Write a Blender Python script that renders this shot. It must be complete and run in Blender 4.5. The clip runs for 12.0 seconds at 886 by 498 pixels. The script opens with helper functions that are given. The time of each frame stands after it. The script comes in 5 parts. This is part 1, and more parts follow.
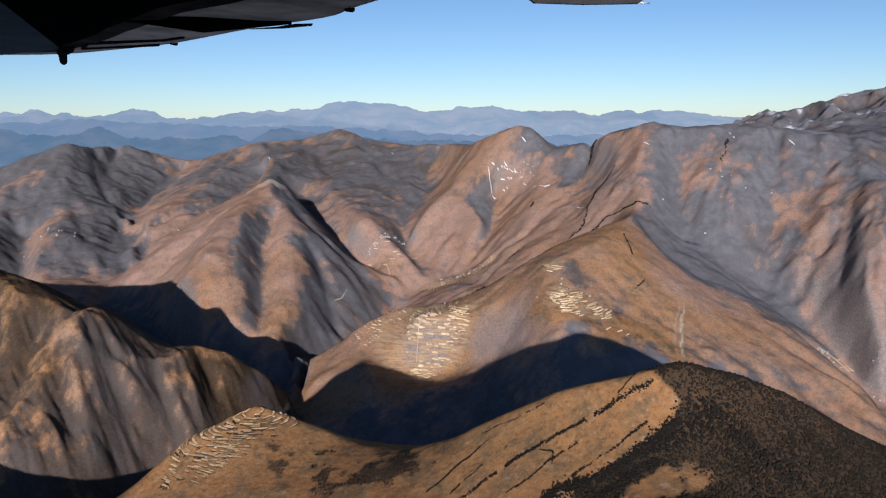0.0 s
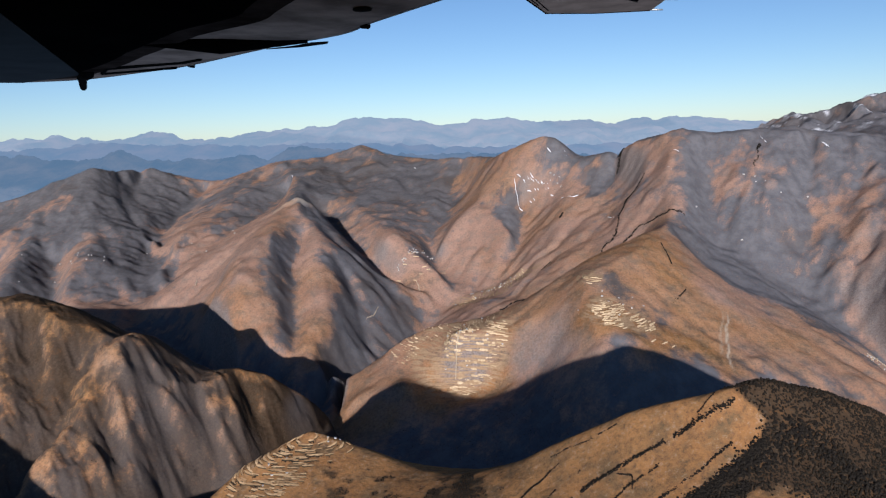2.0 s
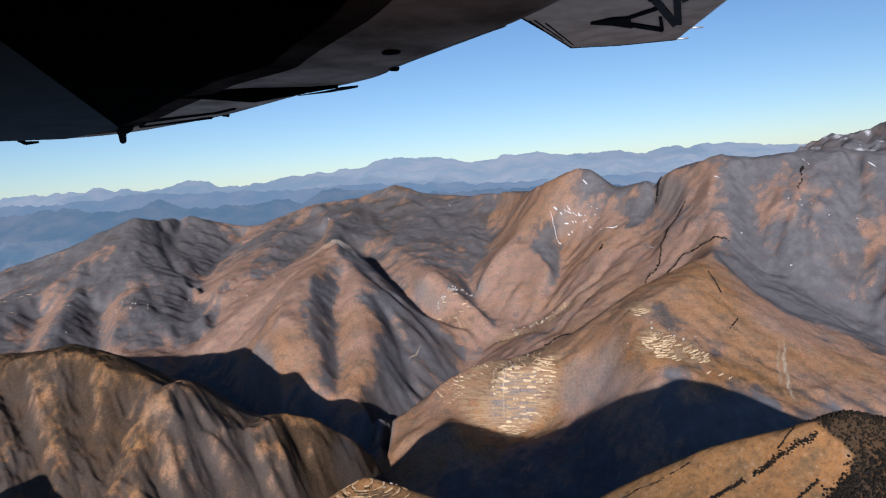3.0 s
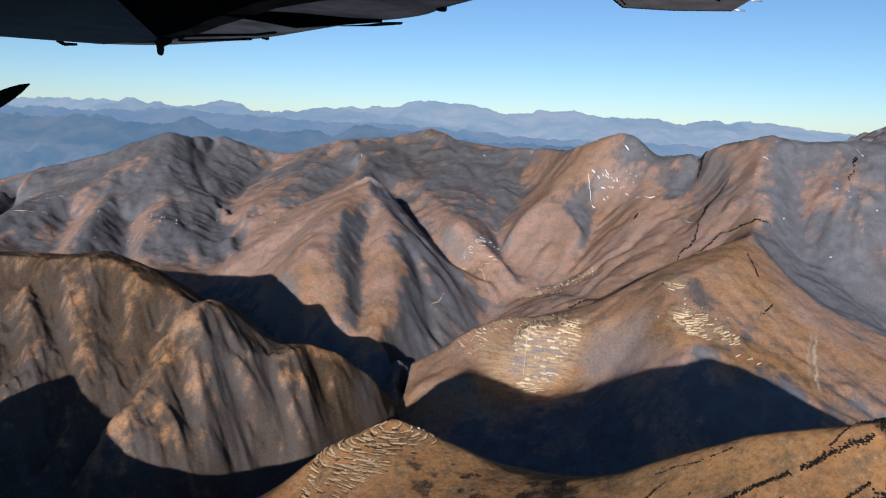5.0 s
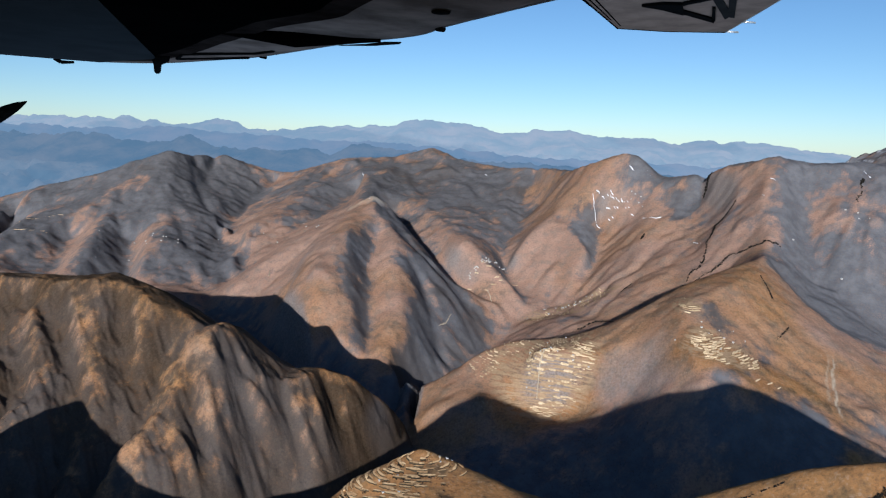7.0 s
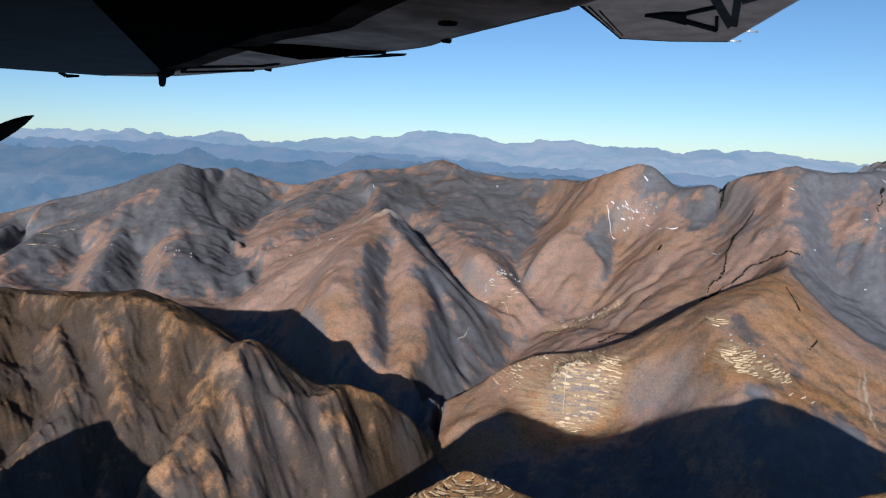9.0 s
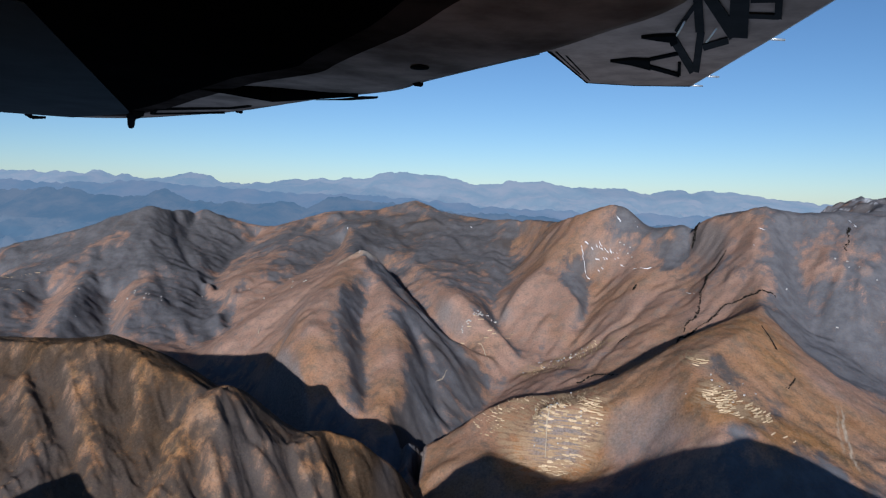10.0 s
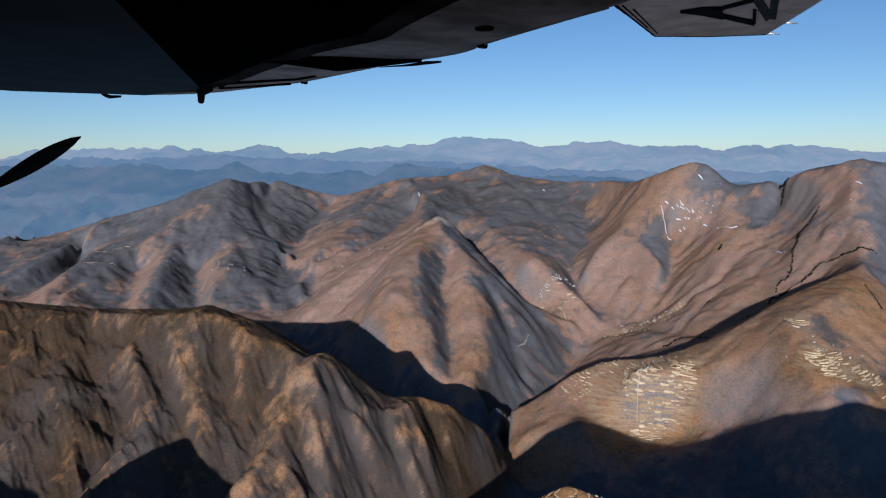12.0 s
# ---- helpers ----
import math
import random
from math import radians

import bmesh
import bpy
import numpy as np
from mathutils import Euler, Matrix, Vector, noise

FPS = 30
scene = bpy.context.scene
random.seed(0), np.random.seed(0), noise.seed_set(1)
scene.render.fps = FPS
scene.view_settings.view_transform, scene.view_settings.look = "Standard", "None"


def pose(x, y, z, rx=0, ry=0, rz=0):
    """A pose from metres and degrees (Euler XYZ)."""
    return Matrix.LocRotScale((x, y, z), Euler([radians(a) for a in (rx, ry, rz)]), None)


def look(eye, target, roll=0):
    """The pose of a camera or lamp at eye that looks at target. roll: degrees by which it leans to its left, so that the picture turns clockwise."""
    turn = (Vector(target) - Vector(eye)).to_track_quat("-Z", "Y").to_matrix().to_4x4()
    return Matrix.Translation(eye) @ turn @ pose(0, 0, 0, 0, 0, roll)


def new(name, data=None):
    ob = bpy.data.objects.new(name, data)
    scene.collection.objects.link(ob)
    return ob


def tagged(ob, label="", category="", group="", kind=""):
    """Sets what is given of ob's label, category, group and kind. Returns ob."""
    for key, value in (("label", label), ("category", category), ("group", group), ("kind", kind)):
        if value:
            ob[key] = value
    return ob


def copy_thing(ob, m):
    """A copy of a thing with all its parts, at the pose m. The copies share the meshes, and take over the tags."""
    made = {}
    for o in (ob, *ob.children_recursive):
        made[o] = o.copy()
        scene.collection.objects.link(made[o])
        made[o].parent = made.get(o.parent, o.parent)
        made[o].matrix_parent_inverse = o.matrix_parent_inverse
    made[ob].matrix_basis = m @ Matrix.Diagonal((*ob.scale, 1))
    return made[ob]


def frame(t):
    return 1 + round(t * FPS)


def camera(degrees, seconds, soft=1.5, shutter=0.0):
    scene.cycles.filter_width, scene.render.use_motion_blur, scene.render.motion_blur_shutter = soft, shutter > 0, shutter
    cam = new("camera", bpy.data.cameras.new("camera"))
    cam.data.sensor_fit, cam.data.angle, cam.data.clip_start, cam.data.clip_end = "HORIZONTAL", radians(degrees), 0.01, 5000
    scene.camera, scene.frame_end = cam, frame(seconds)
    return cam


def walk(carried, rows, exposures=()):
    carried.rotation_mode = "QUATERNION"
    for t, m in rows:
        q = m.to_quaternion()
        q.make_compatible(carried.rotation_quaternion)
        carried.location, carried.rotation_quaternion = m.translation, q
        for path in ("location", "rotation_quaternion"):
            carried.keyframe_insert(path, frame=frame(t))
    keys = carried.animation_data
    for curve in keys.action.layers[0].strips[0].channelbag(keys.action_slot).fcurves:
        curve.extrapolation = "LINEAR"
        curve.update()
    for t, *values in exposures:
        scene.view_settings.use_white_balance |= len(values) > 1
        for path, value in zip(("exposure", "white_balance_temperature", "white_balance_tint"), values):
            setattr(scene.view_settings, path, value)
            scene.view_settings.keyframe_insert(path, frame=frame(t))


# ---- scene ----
cam = camera(63.8, 12.0, soft=1.2)
PATH = [
    (0, (-1.018, -0.905, 240.658), (-1.025, 1.063, 240.302), -0.4),
    (0.5, (-3.84, 2.428, 240.532), (-3.834, 4.398, 240.186), -2.5),
    (1, (-8.717, 4.062, 240.294), (-8.704, 6.031, 239.941), -2.2),
    (1.5, (-13.381, 4.564, 241.112), (-13.378, 6.533, 240.761), -1.6),
    (2, (-17.317, 6.682, 241.786), (-17.369, 8.655, 241.466), -2.2),
    (2.5, (-20.839, 9.538, 241.879), (-20.953, 11.524, 241.669), -4.7),
    (3, (-25.245, 11.349, 241.516), (-25.383, 13.333, 241.304), -4.6),
    (5, (-39.952, 16.963, 241.429), (-40.144, 18.922, 241.074), 1.9),
    (5.5, (-43.407, 18.99, 241.946), (-43.614, 20.958, 241.654), 1.5),
    (6, (-47.192, 20.063, 241.755), (-47.392, 22.037, 241.505), 1.7),
    (6.5, (-51.559, 21.8, 242.504), (-51.744, 23.768, 242.203), 1.8),
    (7, (-55.77, 22.755, 242.35), (-55.946, 24.724, 242.046), 2.1),
    (9, (-73.632, 26.887, 243.754), (-73.814, 28.86, 243.478), 1.7),
    (9.5, (-77.408, 28.403, 243.983), (-77.589, 30.391, 243.854), 0.0),
    (10, (-81.033, 29.412, 243.88), (-81.136, 31.402, 243.72), 1.6),
    (10.5, (-85.65, 30.858, 244.361), (-85.765, 32.852, 244.243), 1.4),
    (11, (-89.579, 31.784, 244.151), (-89.724, 33.777, 244.073), -0.1),
    (11.5, (-93.202, 32.73, 244.208), (-93.428, 34.717, 244.161), -1.9),
    (12, (-97.477, 32.662, 243.595), (-97.756, 34.626, 243.335), -0.4),
]
EXPOSURES = [(0.0, 0.46, 4980, 11), (3.0, 0.46, 4980, 11), (6.5, 0.50, 4780, 5), (9.0, 0.50, 4780, 6), (9.5, 0.44, 4780, 7), (10.5, 0.14, 4680, 8), (12.0, 0.18, 4680, 8)]
walk(cam, [(t, look(eye, target, roll)) for t, eye, target, roll in PATH], EXPOSURES)

# ---------------- light ----------------
SUN_EL, SUN_AZ = 14.9, 4.0            # low morning sun behind the camera, a little to its left
sun_way = Vector((math.sin(radians(SUN_AZ)) * math.cos(radians(SUN_EL)), math.cos(radians(SUN_AZ)) * math.cos(radians(SUN_EL)), -math.sin(radians(SUN_EL))))
world = bpy.data.worlds.new("world")
scene.world = world
world.use_nodes = True
wn = world.node_tree
sky = wn.nodes.new("ShaderNodeTexSky")
sky.sky_type, sky.sun_disc = "NISHITA", False
sky.sun_elevation, sky.sun_rotation = radians(SUN_EL), radians(180 + SUN_AZ)
sky.altitude, sky.air_density, sky.dust_density, sky.ozone_density = 2500, 1.0, 0.8, 0.6
wn.links.new(sky.outputs[0], wn.nodes["Background"].inputs[0])
wn.nodes["Background"].inputs[1].default_value = 0.058
sun = new("sun", bpy.data.lights.new("sun", "SUN"))
sun.data.energy, sun.data.angle, sun.data.color = 5.2, radians(0.6), (0.89, 0.725, 0.55)
sun.matrix_world = look((0, -300, 900), Vector((0, -300, 900)) + sun_way)


# ---------------- materials ----------------
def material(name, rough=0.9, metal=0.0, spec=0.2):
    m = bpy.data.materials.new(name)
    m.use_nodes = True
    b = m.node_tree.nodes["Principled BSDF"]
    b.inputs["Roughness"].default_value, b.inputs["Metallic"].default_value = rough, metal
    b.inputs["Specular IOR Level"].default_value = spec
    return m, m.node_tree, b


def wire(nt, a, b):
    nt.links.new(a, b)


def noise_node(nt, scale, detail=6, rough=0.6, stretch=(1, 1, 1)):
    co = nt.nodes.new("ShaderNodeTexCoord")
    mp = nt.nodes.new("ShaderNodeMapping")
    mp.inputs["Scale"].default_value = stretch
    n = nt.nodes.new("ShaderNodeTexNoise")
    n.inputs["Scale"].default_value, n.inputs["Detail"].default_value, n.inputs["Roughness"].default_value = scale, detail, rough
    wire(nt, co.outputs["Object"], mp.inputs[0])
    wire(nt, mp.outputs[0], n.inputs["Vector"])
    return n.outputs["Fac"]


def ramp(nt, fac, lo, hi):
    r = nt.nodes.new("ShaderNodeMapRange")
    r.interpolation_type = "SMOOTHSTEP"
    r.inputs["From Min"].default_value, r.inputs["From Max"].default_value = lo, hi
    wire(nt, fac, r.inputs["Value"])
    return r.outputs[0]


def mix(nt, fac, a, b, mode="MIX"):
    n = nt.nodes.new("ShaderNodeMix")
    n.data_type, n.blend_type = "RGBA", mode
    for sock, val in ((n.inputs[0], fac), (n.inputs[6], a), (n.inputs[7], b)):
        if isinstance(val, (int, float)):
            sock.default_value = val
        elif isinstance(val, tuple):
            sock.default_value = (*val, 1)
        else:
            wire(nt, val, sock)
    return n.outputs[2]


def calc(nt, op, a, b):
    n = nt.nodes.new("ShaderNodeMath")
    n.operation, n.use_clamp = op, True
    for sock, val in zip(n.inputs, (a, b)):
        if isinstance(val, (int, float)):
            sock.default_value = val
        else:
            wire(nt, val, sock)
    return n.outputs[0]


def attr(nt, name):
    n = nt.nodes.new("ShaderNodeAttribute")
    n.attribute_name = name
    return n


def plain(name, colour, rough=0.6, metal=0.0, grain=20.0, spread=0.25, spec=0.3):
    """One colour with fine mottling."""
    m, nt, b = material(name, rough, metal, spec)
    dark = tuple(c * (1 - spread) for c in colour)
    wire(nt, mix(nt, ramp(nt, noise_node(nt, grain), 0.3, 0.7), dark, colour), b.inputs["Base Color"])
    return m


def land_material():
    """Dry winter grass, scrub, bare forest, terraces, scree and old snow, by the cover of the ground."""
    m, nt, b = material("land", 0.95, 0.0, 0.05)
    cover, extra = attr(nt, "cover"), attr(nt, "extra")
    sep, sep2 = nt.nodes.new("ShaderNodeSeparateColor"), nt.nodes.new("ShaderNodeSeparateColor")
    wire(nt, cover.outputs["Color"], sep.inputs[0])
    wire(nt, extra.outputs["Color"], sep2.inputs[0])
    forest, field, snow = sep.outputs[0], sep.outputs[1], sep.outputs[2]
    bare, heathy, stone = sep2.outputs[0], sep2.outputs[1], sep2.outputs[2]
    big, mid, fine = noise_node(nt, 0.018, 5), noise_node(nt, 0.09, 8, 0.65), noise_node(nt, 0.6, 8, 0.7)
    grass = mix(nt, ramp(nt, big, 0.35, 0.65), (0.296, 0.142, 0.050), (0.360, 0.186, 0.068))
    grass = mix(nt, ramp(nt, mid, 0.42, 0.68), grass, (0.190, 0.120, 0.058))
    grass = mix(nt, ramp(nt, fine, 0.5, 0.8), grass, (0.16, 0.10, 0.06))
    # greyer than the near grass: haze over far slopes, put into the colour
    heath = mix(nt, ramp(nt, big, 0.35, 0.65), (0.335, 0.200, 0.142), (0.390, 0.242, 0.174))
    heath = mix(nt, ramp(nt, mid, 0.4, 0.7), heath, (0.262, 0.182, 0.140))
    heath = mix(nt, ramp(nt, fine, 0.50, 0.72), heath, (0.222, 0.156, 0.122))
    col = mix(nt, heathy, grass, heath)
    rock = mix(nt, ramp(nt, fine, 0.35, 0.65), (0.15, 0.135, 0.13), (0.26, 0.235, 0.225))
    col = mix(nt, stone, col, rock)
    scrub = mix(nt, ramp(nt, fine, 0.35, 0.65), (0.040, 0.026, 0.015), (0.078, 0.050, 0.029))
    # wood made paler and bluer, with the haze put into its colour
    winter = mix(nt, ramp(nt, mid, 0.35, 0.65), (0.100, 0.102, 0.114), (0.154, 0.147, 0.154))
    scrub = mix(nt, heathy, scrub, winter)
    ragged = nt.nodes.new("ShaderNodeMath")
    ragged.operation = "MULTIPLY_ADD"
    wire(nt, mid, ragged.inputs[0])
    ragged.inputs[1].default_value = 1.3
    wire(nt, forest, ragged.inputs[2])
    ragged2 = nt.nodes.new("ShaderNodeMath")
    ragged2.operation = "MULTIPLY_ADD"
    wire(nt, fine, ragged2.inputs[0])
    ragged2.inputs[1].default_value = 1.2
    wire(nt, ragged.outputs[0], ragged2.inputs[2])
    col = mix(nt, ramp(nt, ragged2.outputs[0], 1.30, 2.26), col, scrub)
    dots = noise_node(nt, 0.45, 9, 0.8)
    col = mix(nt, calc(nt, "MULTIPLY", ramp(nt, dots, 0.49, 0.64), 0.6), col, mix(nt, heathy, (0.070, 0.056, 0.038), (0.150, 0.122, 0.102)))
    col = mix(nt, calc(nt, "MULTIPLY", calc(nt, "MULTIPLY", ramp(nt, dots, 0.46, 0.38), 0.5), calc(nt, "SUBTRACT", 1.0, forest)), col, (0.38, 0.28, 0.19))
    col = mix(nt, bare, col, (0.50, 0.42, 0.31))
    strips = noise_node(nt, 0.13, 3, 0.5, (0.5, 0.8, 6.0))
    straw = mix(nt, ramp(nt, fine, 0.3, 0.7), (0.28, 0.188, 0.105), (0.37, 0.255, 0.150))
    col = mix(nt, calc(nt, "MULTIPLY", ramp(nt, field, 0.2, 0.9), ramp(nt, strips, 0.44, 0.56)), col, straw)
    col = mix(nt, snow, col, (0.80, 0.80, 0.82))
    wire(nt, col, b.inputs["Base Color"])
    bump = nt.nodes.new("ShaderNodeBump")
    bump.inputs["Strength"].default_value, bump.inputs["Distance"].default_value = 0.7, 1.6
    wire(nt, calc(nt, "ADD", calc(nt, "MULTIPLY", mid, 0.2), calc(nt, "MULTIPLY", fine, 0.4)), bump.inputs["Height"])
    wire(nt, bump.outputs[0], b.inputs["Normal"])
    return m


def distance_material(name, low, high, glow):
    """Ranges so far off that only their hazy blue shows, put into colour and glow; a plain backdrop."""
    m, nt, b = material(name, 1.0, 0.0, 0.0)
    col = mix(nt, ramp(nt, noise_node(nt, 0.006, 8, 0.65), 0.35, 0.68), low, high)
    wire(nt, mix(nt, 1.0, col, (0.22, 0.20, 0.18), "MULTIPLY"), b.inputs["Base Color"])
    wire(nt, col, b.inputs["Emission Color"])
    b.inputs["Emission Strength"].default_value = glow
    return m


LAND = land_material()


# ---------------- the lie of the land ----------------
STEP = 2.5
X0, X1, Y0, Y1 = -1150.0, 950.0, -250.0, 1750.0
NX, NY = int((X1 - X0) / STEP) + 1, int((Y1 - Y0) / STEP) + 1
LINES = []


def line(*pts):
    """A crest or a stream: heights along a way over the ground."""
    LINES.append(pts)


def value_noise(x, y, seed):
    """Smooth lattice noise, -1 to 1, on arrays."""
    r = np.random.RandomState(seed).uniform(-1, 1, (256, 256))
    xi, yi = np.floor(x).astype(int), np.floor(y).astype(int)
    fx, fy = x - xi, y - yi
    fx, fy = fx * fx * fx * (fx * (fx * 6 - 15) + 10), fy * fy * fy * (fy * (fy * 6 - 15) + 10)
    a, b = r[xi & 255, yi & 255], r[(xi + 1) & 255, yi & 255]
    c, d = r[xi & 255, (yi + 1) & 255], r[(xi + 1) & 255, (yi + 1) & 255]
    return (a * (1 - fx) + b * fx) * (1 - fy) + (c * (1 - fx) + d * fx) * fy


def fbm(x, y, size, octaves, seed, ridged=False, gain=0.5):
    out, amp = np.zeros_like(x, dtype=float), 1.0
    for k in range(octaves):
        n = value_noise(x / size + 17.3 * k, y / size + 9.1 * k, seed + k)
        out += amp * (1 - 2 * np.abs(n) if ridged else n)
        amp, size = amp * gain, size * 0.5
    return out


# near hill across the valley, terraced at its end, wooded on its far flank
line((-175, 235, 66), (-131, 262, 92), (-113, 285, 106), (-87, 305, 114), (-65, 300, 108), (-42, 285, 104), (-22, 270, 107), (1, 258, 119), (22, 250, 133), (41, 240, 146), (66, 224, 158), (75, 226, 161), (96, 228, 156), (118, 232, 146), (141, 236, 132), (175, 244, 114), (260, 265, 70))
line((-150, 215, 70), (-122, 240, 92), (-59, 225, 100), (1, 210, 114), (34, 193, 126), (67, 170, 138), (125, 180, 120), (200, 190, 85))
# unseen hill, added and shaped to shade the lower left of the bank
line((-600, 215, 220), (-430, 222, 204), (-393, 225, 186), (-356, 226, 160), (-330, 227, 144), (-299, 228, 121), (-270, 229, 101), (-243, 230, 87), (-175, 235, 66))
line((-200, 120, 30), (0, 100, 45), (70, 60, 60), (200, 80, 40))
# the river and its side streams
line((520, 380, -6), (340, 420, -4), (200, 400, -2), (100, 390, 0), (0, 420, 2), (-80, 470, 5), (-122, 540, 8), (-150, 575, 9), (-200, 600, 14), (-265, 665, 24), (-325, 725, 32), (-388, 778, 40), (-412, 850, 52), (-448, 960, 72), (-500, 1090, 92))
line((-118, 500, 7), (-140, 430, 12), (-200, 345, 26), (-300, 300, 36), (-480, 280, 45), (-800, 300, 60))
line((-150, 580, 9), (-140, 630, 9), (-100, 690, 8), (-66, 790, 18), (-35, 850, 38), (7, 850, 51), (40, 760, 62), (69, 728, 70))
line((0, 662, 62), (30, 700, 62), (69, 728, 70), (130, 750, 96), (175, 770, 122))
# gullied slope on the near side of the river
line((-900, 560, 150), (-600, 520, 142), (-420, 500, 138), (-357, 490, 140), (-322, 484, 144), (-305, 480, 139), (-288, 474, 135), (-263, 466, 125), (-245, 459, 117), (-234, 455, 121), (-226, 460, 114), (-209, 468, 96), (-196, 474, 86), (-178, 480, 86), (-157, 490, 76), (-135, 508, 52), (-124, 535, 24))
line((-420, 565, 92), (-322, 548, 88), (-263, 528, 72), (-234, 522, 62), (-196, 536, 38), (-157, 540, 24))
# its spurs
line((-365, 452, 121), (-340, 418, 101), (-317, 390, 84))
line((-344, 467, 140), (-324, 435, 116), (-303, 412, 98), (-285, 392, 82))
line((-292, 456, 133), (-283, 436, 114), (-278, 423, 101))
line((-233, 446, 118), (-218, 432, 101), (-204, 425, 82), (-188, 419, 56))
line((-233, 421, 103), (-224, 405, 84), (-214, 390, 64), (-202, 380, 42))
line((-244, 411, 92), (-245, 393, 77), (-241, 374, 65))
line((-184, 462, 87), (-178, 443, 73), (-168, 429, 50), (-161, 424, 36))
line((-153, 487, 71), (-140, 492, 51), (-129, 499, 34))
# and the gullies between them
line((-386, 461, 117), (-357, 427, 97), (-328, 395, 81))
line((-355, 461, 125), (-325, 432, 105), (-300, 406, 86), (-275, 382, 66))
line((-303, 454, 123), (-290, 436, 106), (-258, 402, 76))
line((-244, 422, 97), (-229, 404, 77), (-213, 389, 54))
line((-224, 438, 102), (-202, 420, 66), (-183, 416, 40))
line((-194, 448, 82), (-183, 431, 59), (-170, 419, 32))
line((-170, 474, 74), (-159, 458, 53), (-153, 449, 38))
line((-420, 500, 138), (-400, 440, 112), (-380, 380, 78))
# the sunny spur with the terraces, and the brown hill above it
line((-131, 601, 26), (-96, 608, 46), (-72, 615, 63), (-48, 618, 73), (5, 617, 81), (30, 614, 92), (66, 606, 116), (98, 626, 130), (141, 660, 140), (187, 706, 145), (199, 745, 143))
line((-28, 582, 76), (20, 580, 80), (50, 570, 95), (80, 573, 123))
line((187, 706, 145), (148, 640, 139), (131, 612, 135), (105, 592, 130), (80, 573, 123), (77, 533, 106), (80, 490, 90), (75, 450, 48))
line((193, 735, 144), (212, 690, 112), (236, 660, 94), (269, 620, 77), (297, 570, 56), (315, 525, 38), (330, 480, 12))
line((-109, 565, 29), (-68, 556, 46), (-46, 566, 38), (-28, 560, 34), (-10, 560, 35), (14, 546, 42), (38, 532, 57), (60, 512, 76), (80, 490, 90), (109, 484, 85))
line((109, 485, 84), (150, 475, 66), (168, 462, 58))
line((188, 553, 82), (186, 535, 76), (190, 510, 66))
line((196, 515, 70), (240, 500, 46))
# the wooded mountain behind it, and the gully between
line((199, 745, 142), (224, 800, 170), (232, 830, 188), (250, 880, 222), (265, 910, 237))
line((240, 735, 118), (268, 730, 108), (302, 685, 76), (333, 640, 54), (346, 596, 36), (350, 540, 12), (350, 450, -3))
line((352, 900, 236), (334, 830, 195), (300, 780, 158), (285, 750, 128))
line((296, 900, 227), (268, 830, 168), (255, 780, 136), (250, 740, 112))
line((438, 860, 222), (405, 790, 176), (378, 740, 140), (345, 690, 100))
line((400, 870, 220), (365, 790, 160), (338, 740, 118), (322, 690, 80))
line((473, 850, 216), (425, 745, 168), (385, 680, 128), (360, 640, 88))
line((444, 720, 178), (391, 650, 138), (362, 600, 96), (356, 560, 50))
line((700, 800, 190), (520, 690, 150), (440, 600, 90), (400, 520, 30))
# the main crest
line((-1150, 1450, 30), (-900, 1500, 40), (-700, 1580, 55))
line((-1150, 1100, 50), (-1000, 1130, 90), (-850, 1165, 138), (-750, 1200, 166), (-713, 1240, 186), (-666, 1257, 205), (-644, 1300, 196), (-620, 1397, 196), (-540, 1400, 168), (-491, 1400, 164), (-394, 1440, 196), (-296, 1460, 201), (-209, 1462, 226), (-156, 1440, 202), (-51, 1350, 194), (-8, 1300, 199), (46, 1180, 200))
line((46, 1180, 200), (62, 1120, 212), (90, 1085, 226), (109, 1069, 233), (123, 1065, 230), (139, 1060, 218), (151, 1055, 204), (167, 1040, 201), (188, 1000, 208), (203, 975, 211), (216, 950, 221), (240, 926, 230), (263, 912, 238), (285, 900, 229), (308, 895, 229), (353, 900, 234), (380, 880, 230), (440, 860, 222), (521, 850, 212), (700, 830, 215))
line((480, 1300, 200), (582, 1350, 243), (645, 1350, 245), (670, 1300, 262), (700, 1300, 274), (775, 1280, 285), (930, 1250, 280))
# low ground behind the crest
line((20, 1400, 110), (150, 1200, 122), (260, 1100, 140), (340, 1010, 160))
line((-560, 1580, 110), (-200, 1620, 110), (20, 1500, 105))
# spurs and side valleys under the main crest
line((-600, 1000, 82), (-560, 920, 56), (-520, 835, 40))
line((-690, 1000, 80), (-650, 900, 58), (-600, 800, 42))
line((-560, 1010, 106), (-525, 900, 80), (-492, 815, 44))
line((-650, 1020, 112), (-610, 900, 82), (-572, 790, 46))
line((-770, 1020, 106), (-740, 900, 86), (-690, 800, 52))
line((-694, 1240, 193), (-706, 1140, 146), (-712, 1040, 112), (-721, 960, 92), (-719, 860, 66))
line((-850, 1170, 142), (-830, 1060, 112), (-840, 950, 88), (-830, 880, 66))
line((-1000, 1140, 118), (-990, 1000, 90), (-980, 880, 66))
line((-655, 1235, 190), (-618, 1130, 148), (-542, 1040, 108), (-506, 980, 90), (-466, 920, 74), (-428, 865, 54))
line((-640, 1310, 184), (-590, 1210, 146), (-550, 1150, 122), (-500, 1090, 102))
line((-633, 1390, 190), (-608, 1280, 158), (-560, 1180, 132), (-500, 1080, 106), (-440, 1010, 88), (-405, 930, 66))
line((-516, 1390, 150), (-512, 1250, 118), (-492, 1110, 98), (-448, 1000, 80), (-402, 915, 62))
line((-430, 1430, 184), (-412, 1250, 150), (-418, 1120, 124), (-428, 1033, 111), (-420, 950, 86), (-398, 885, 56))
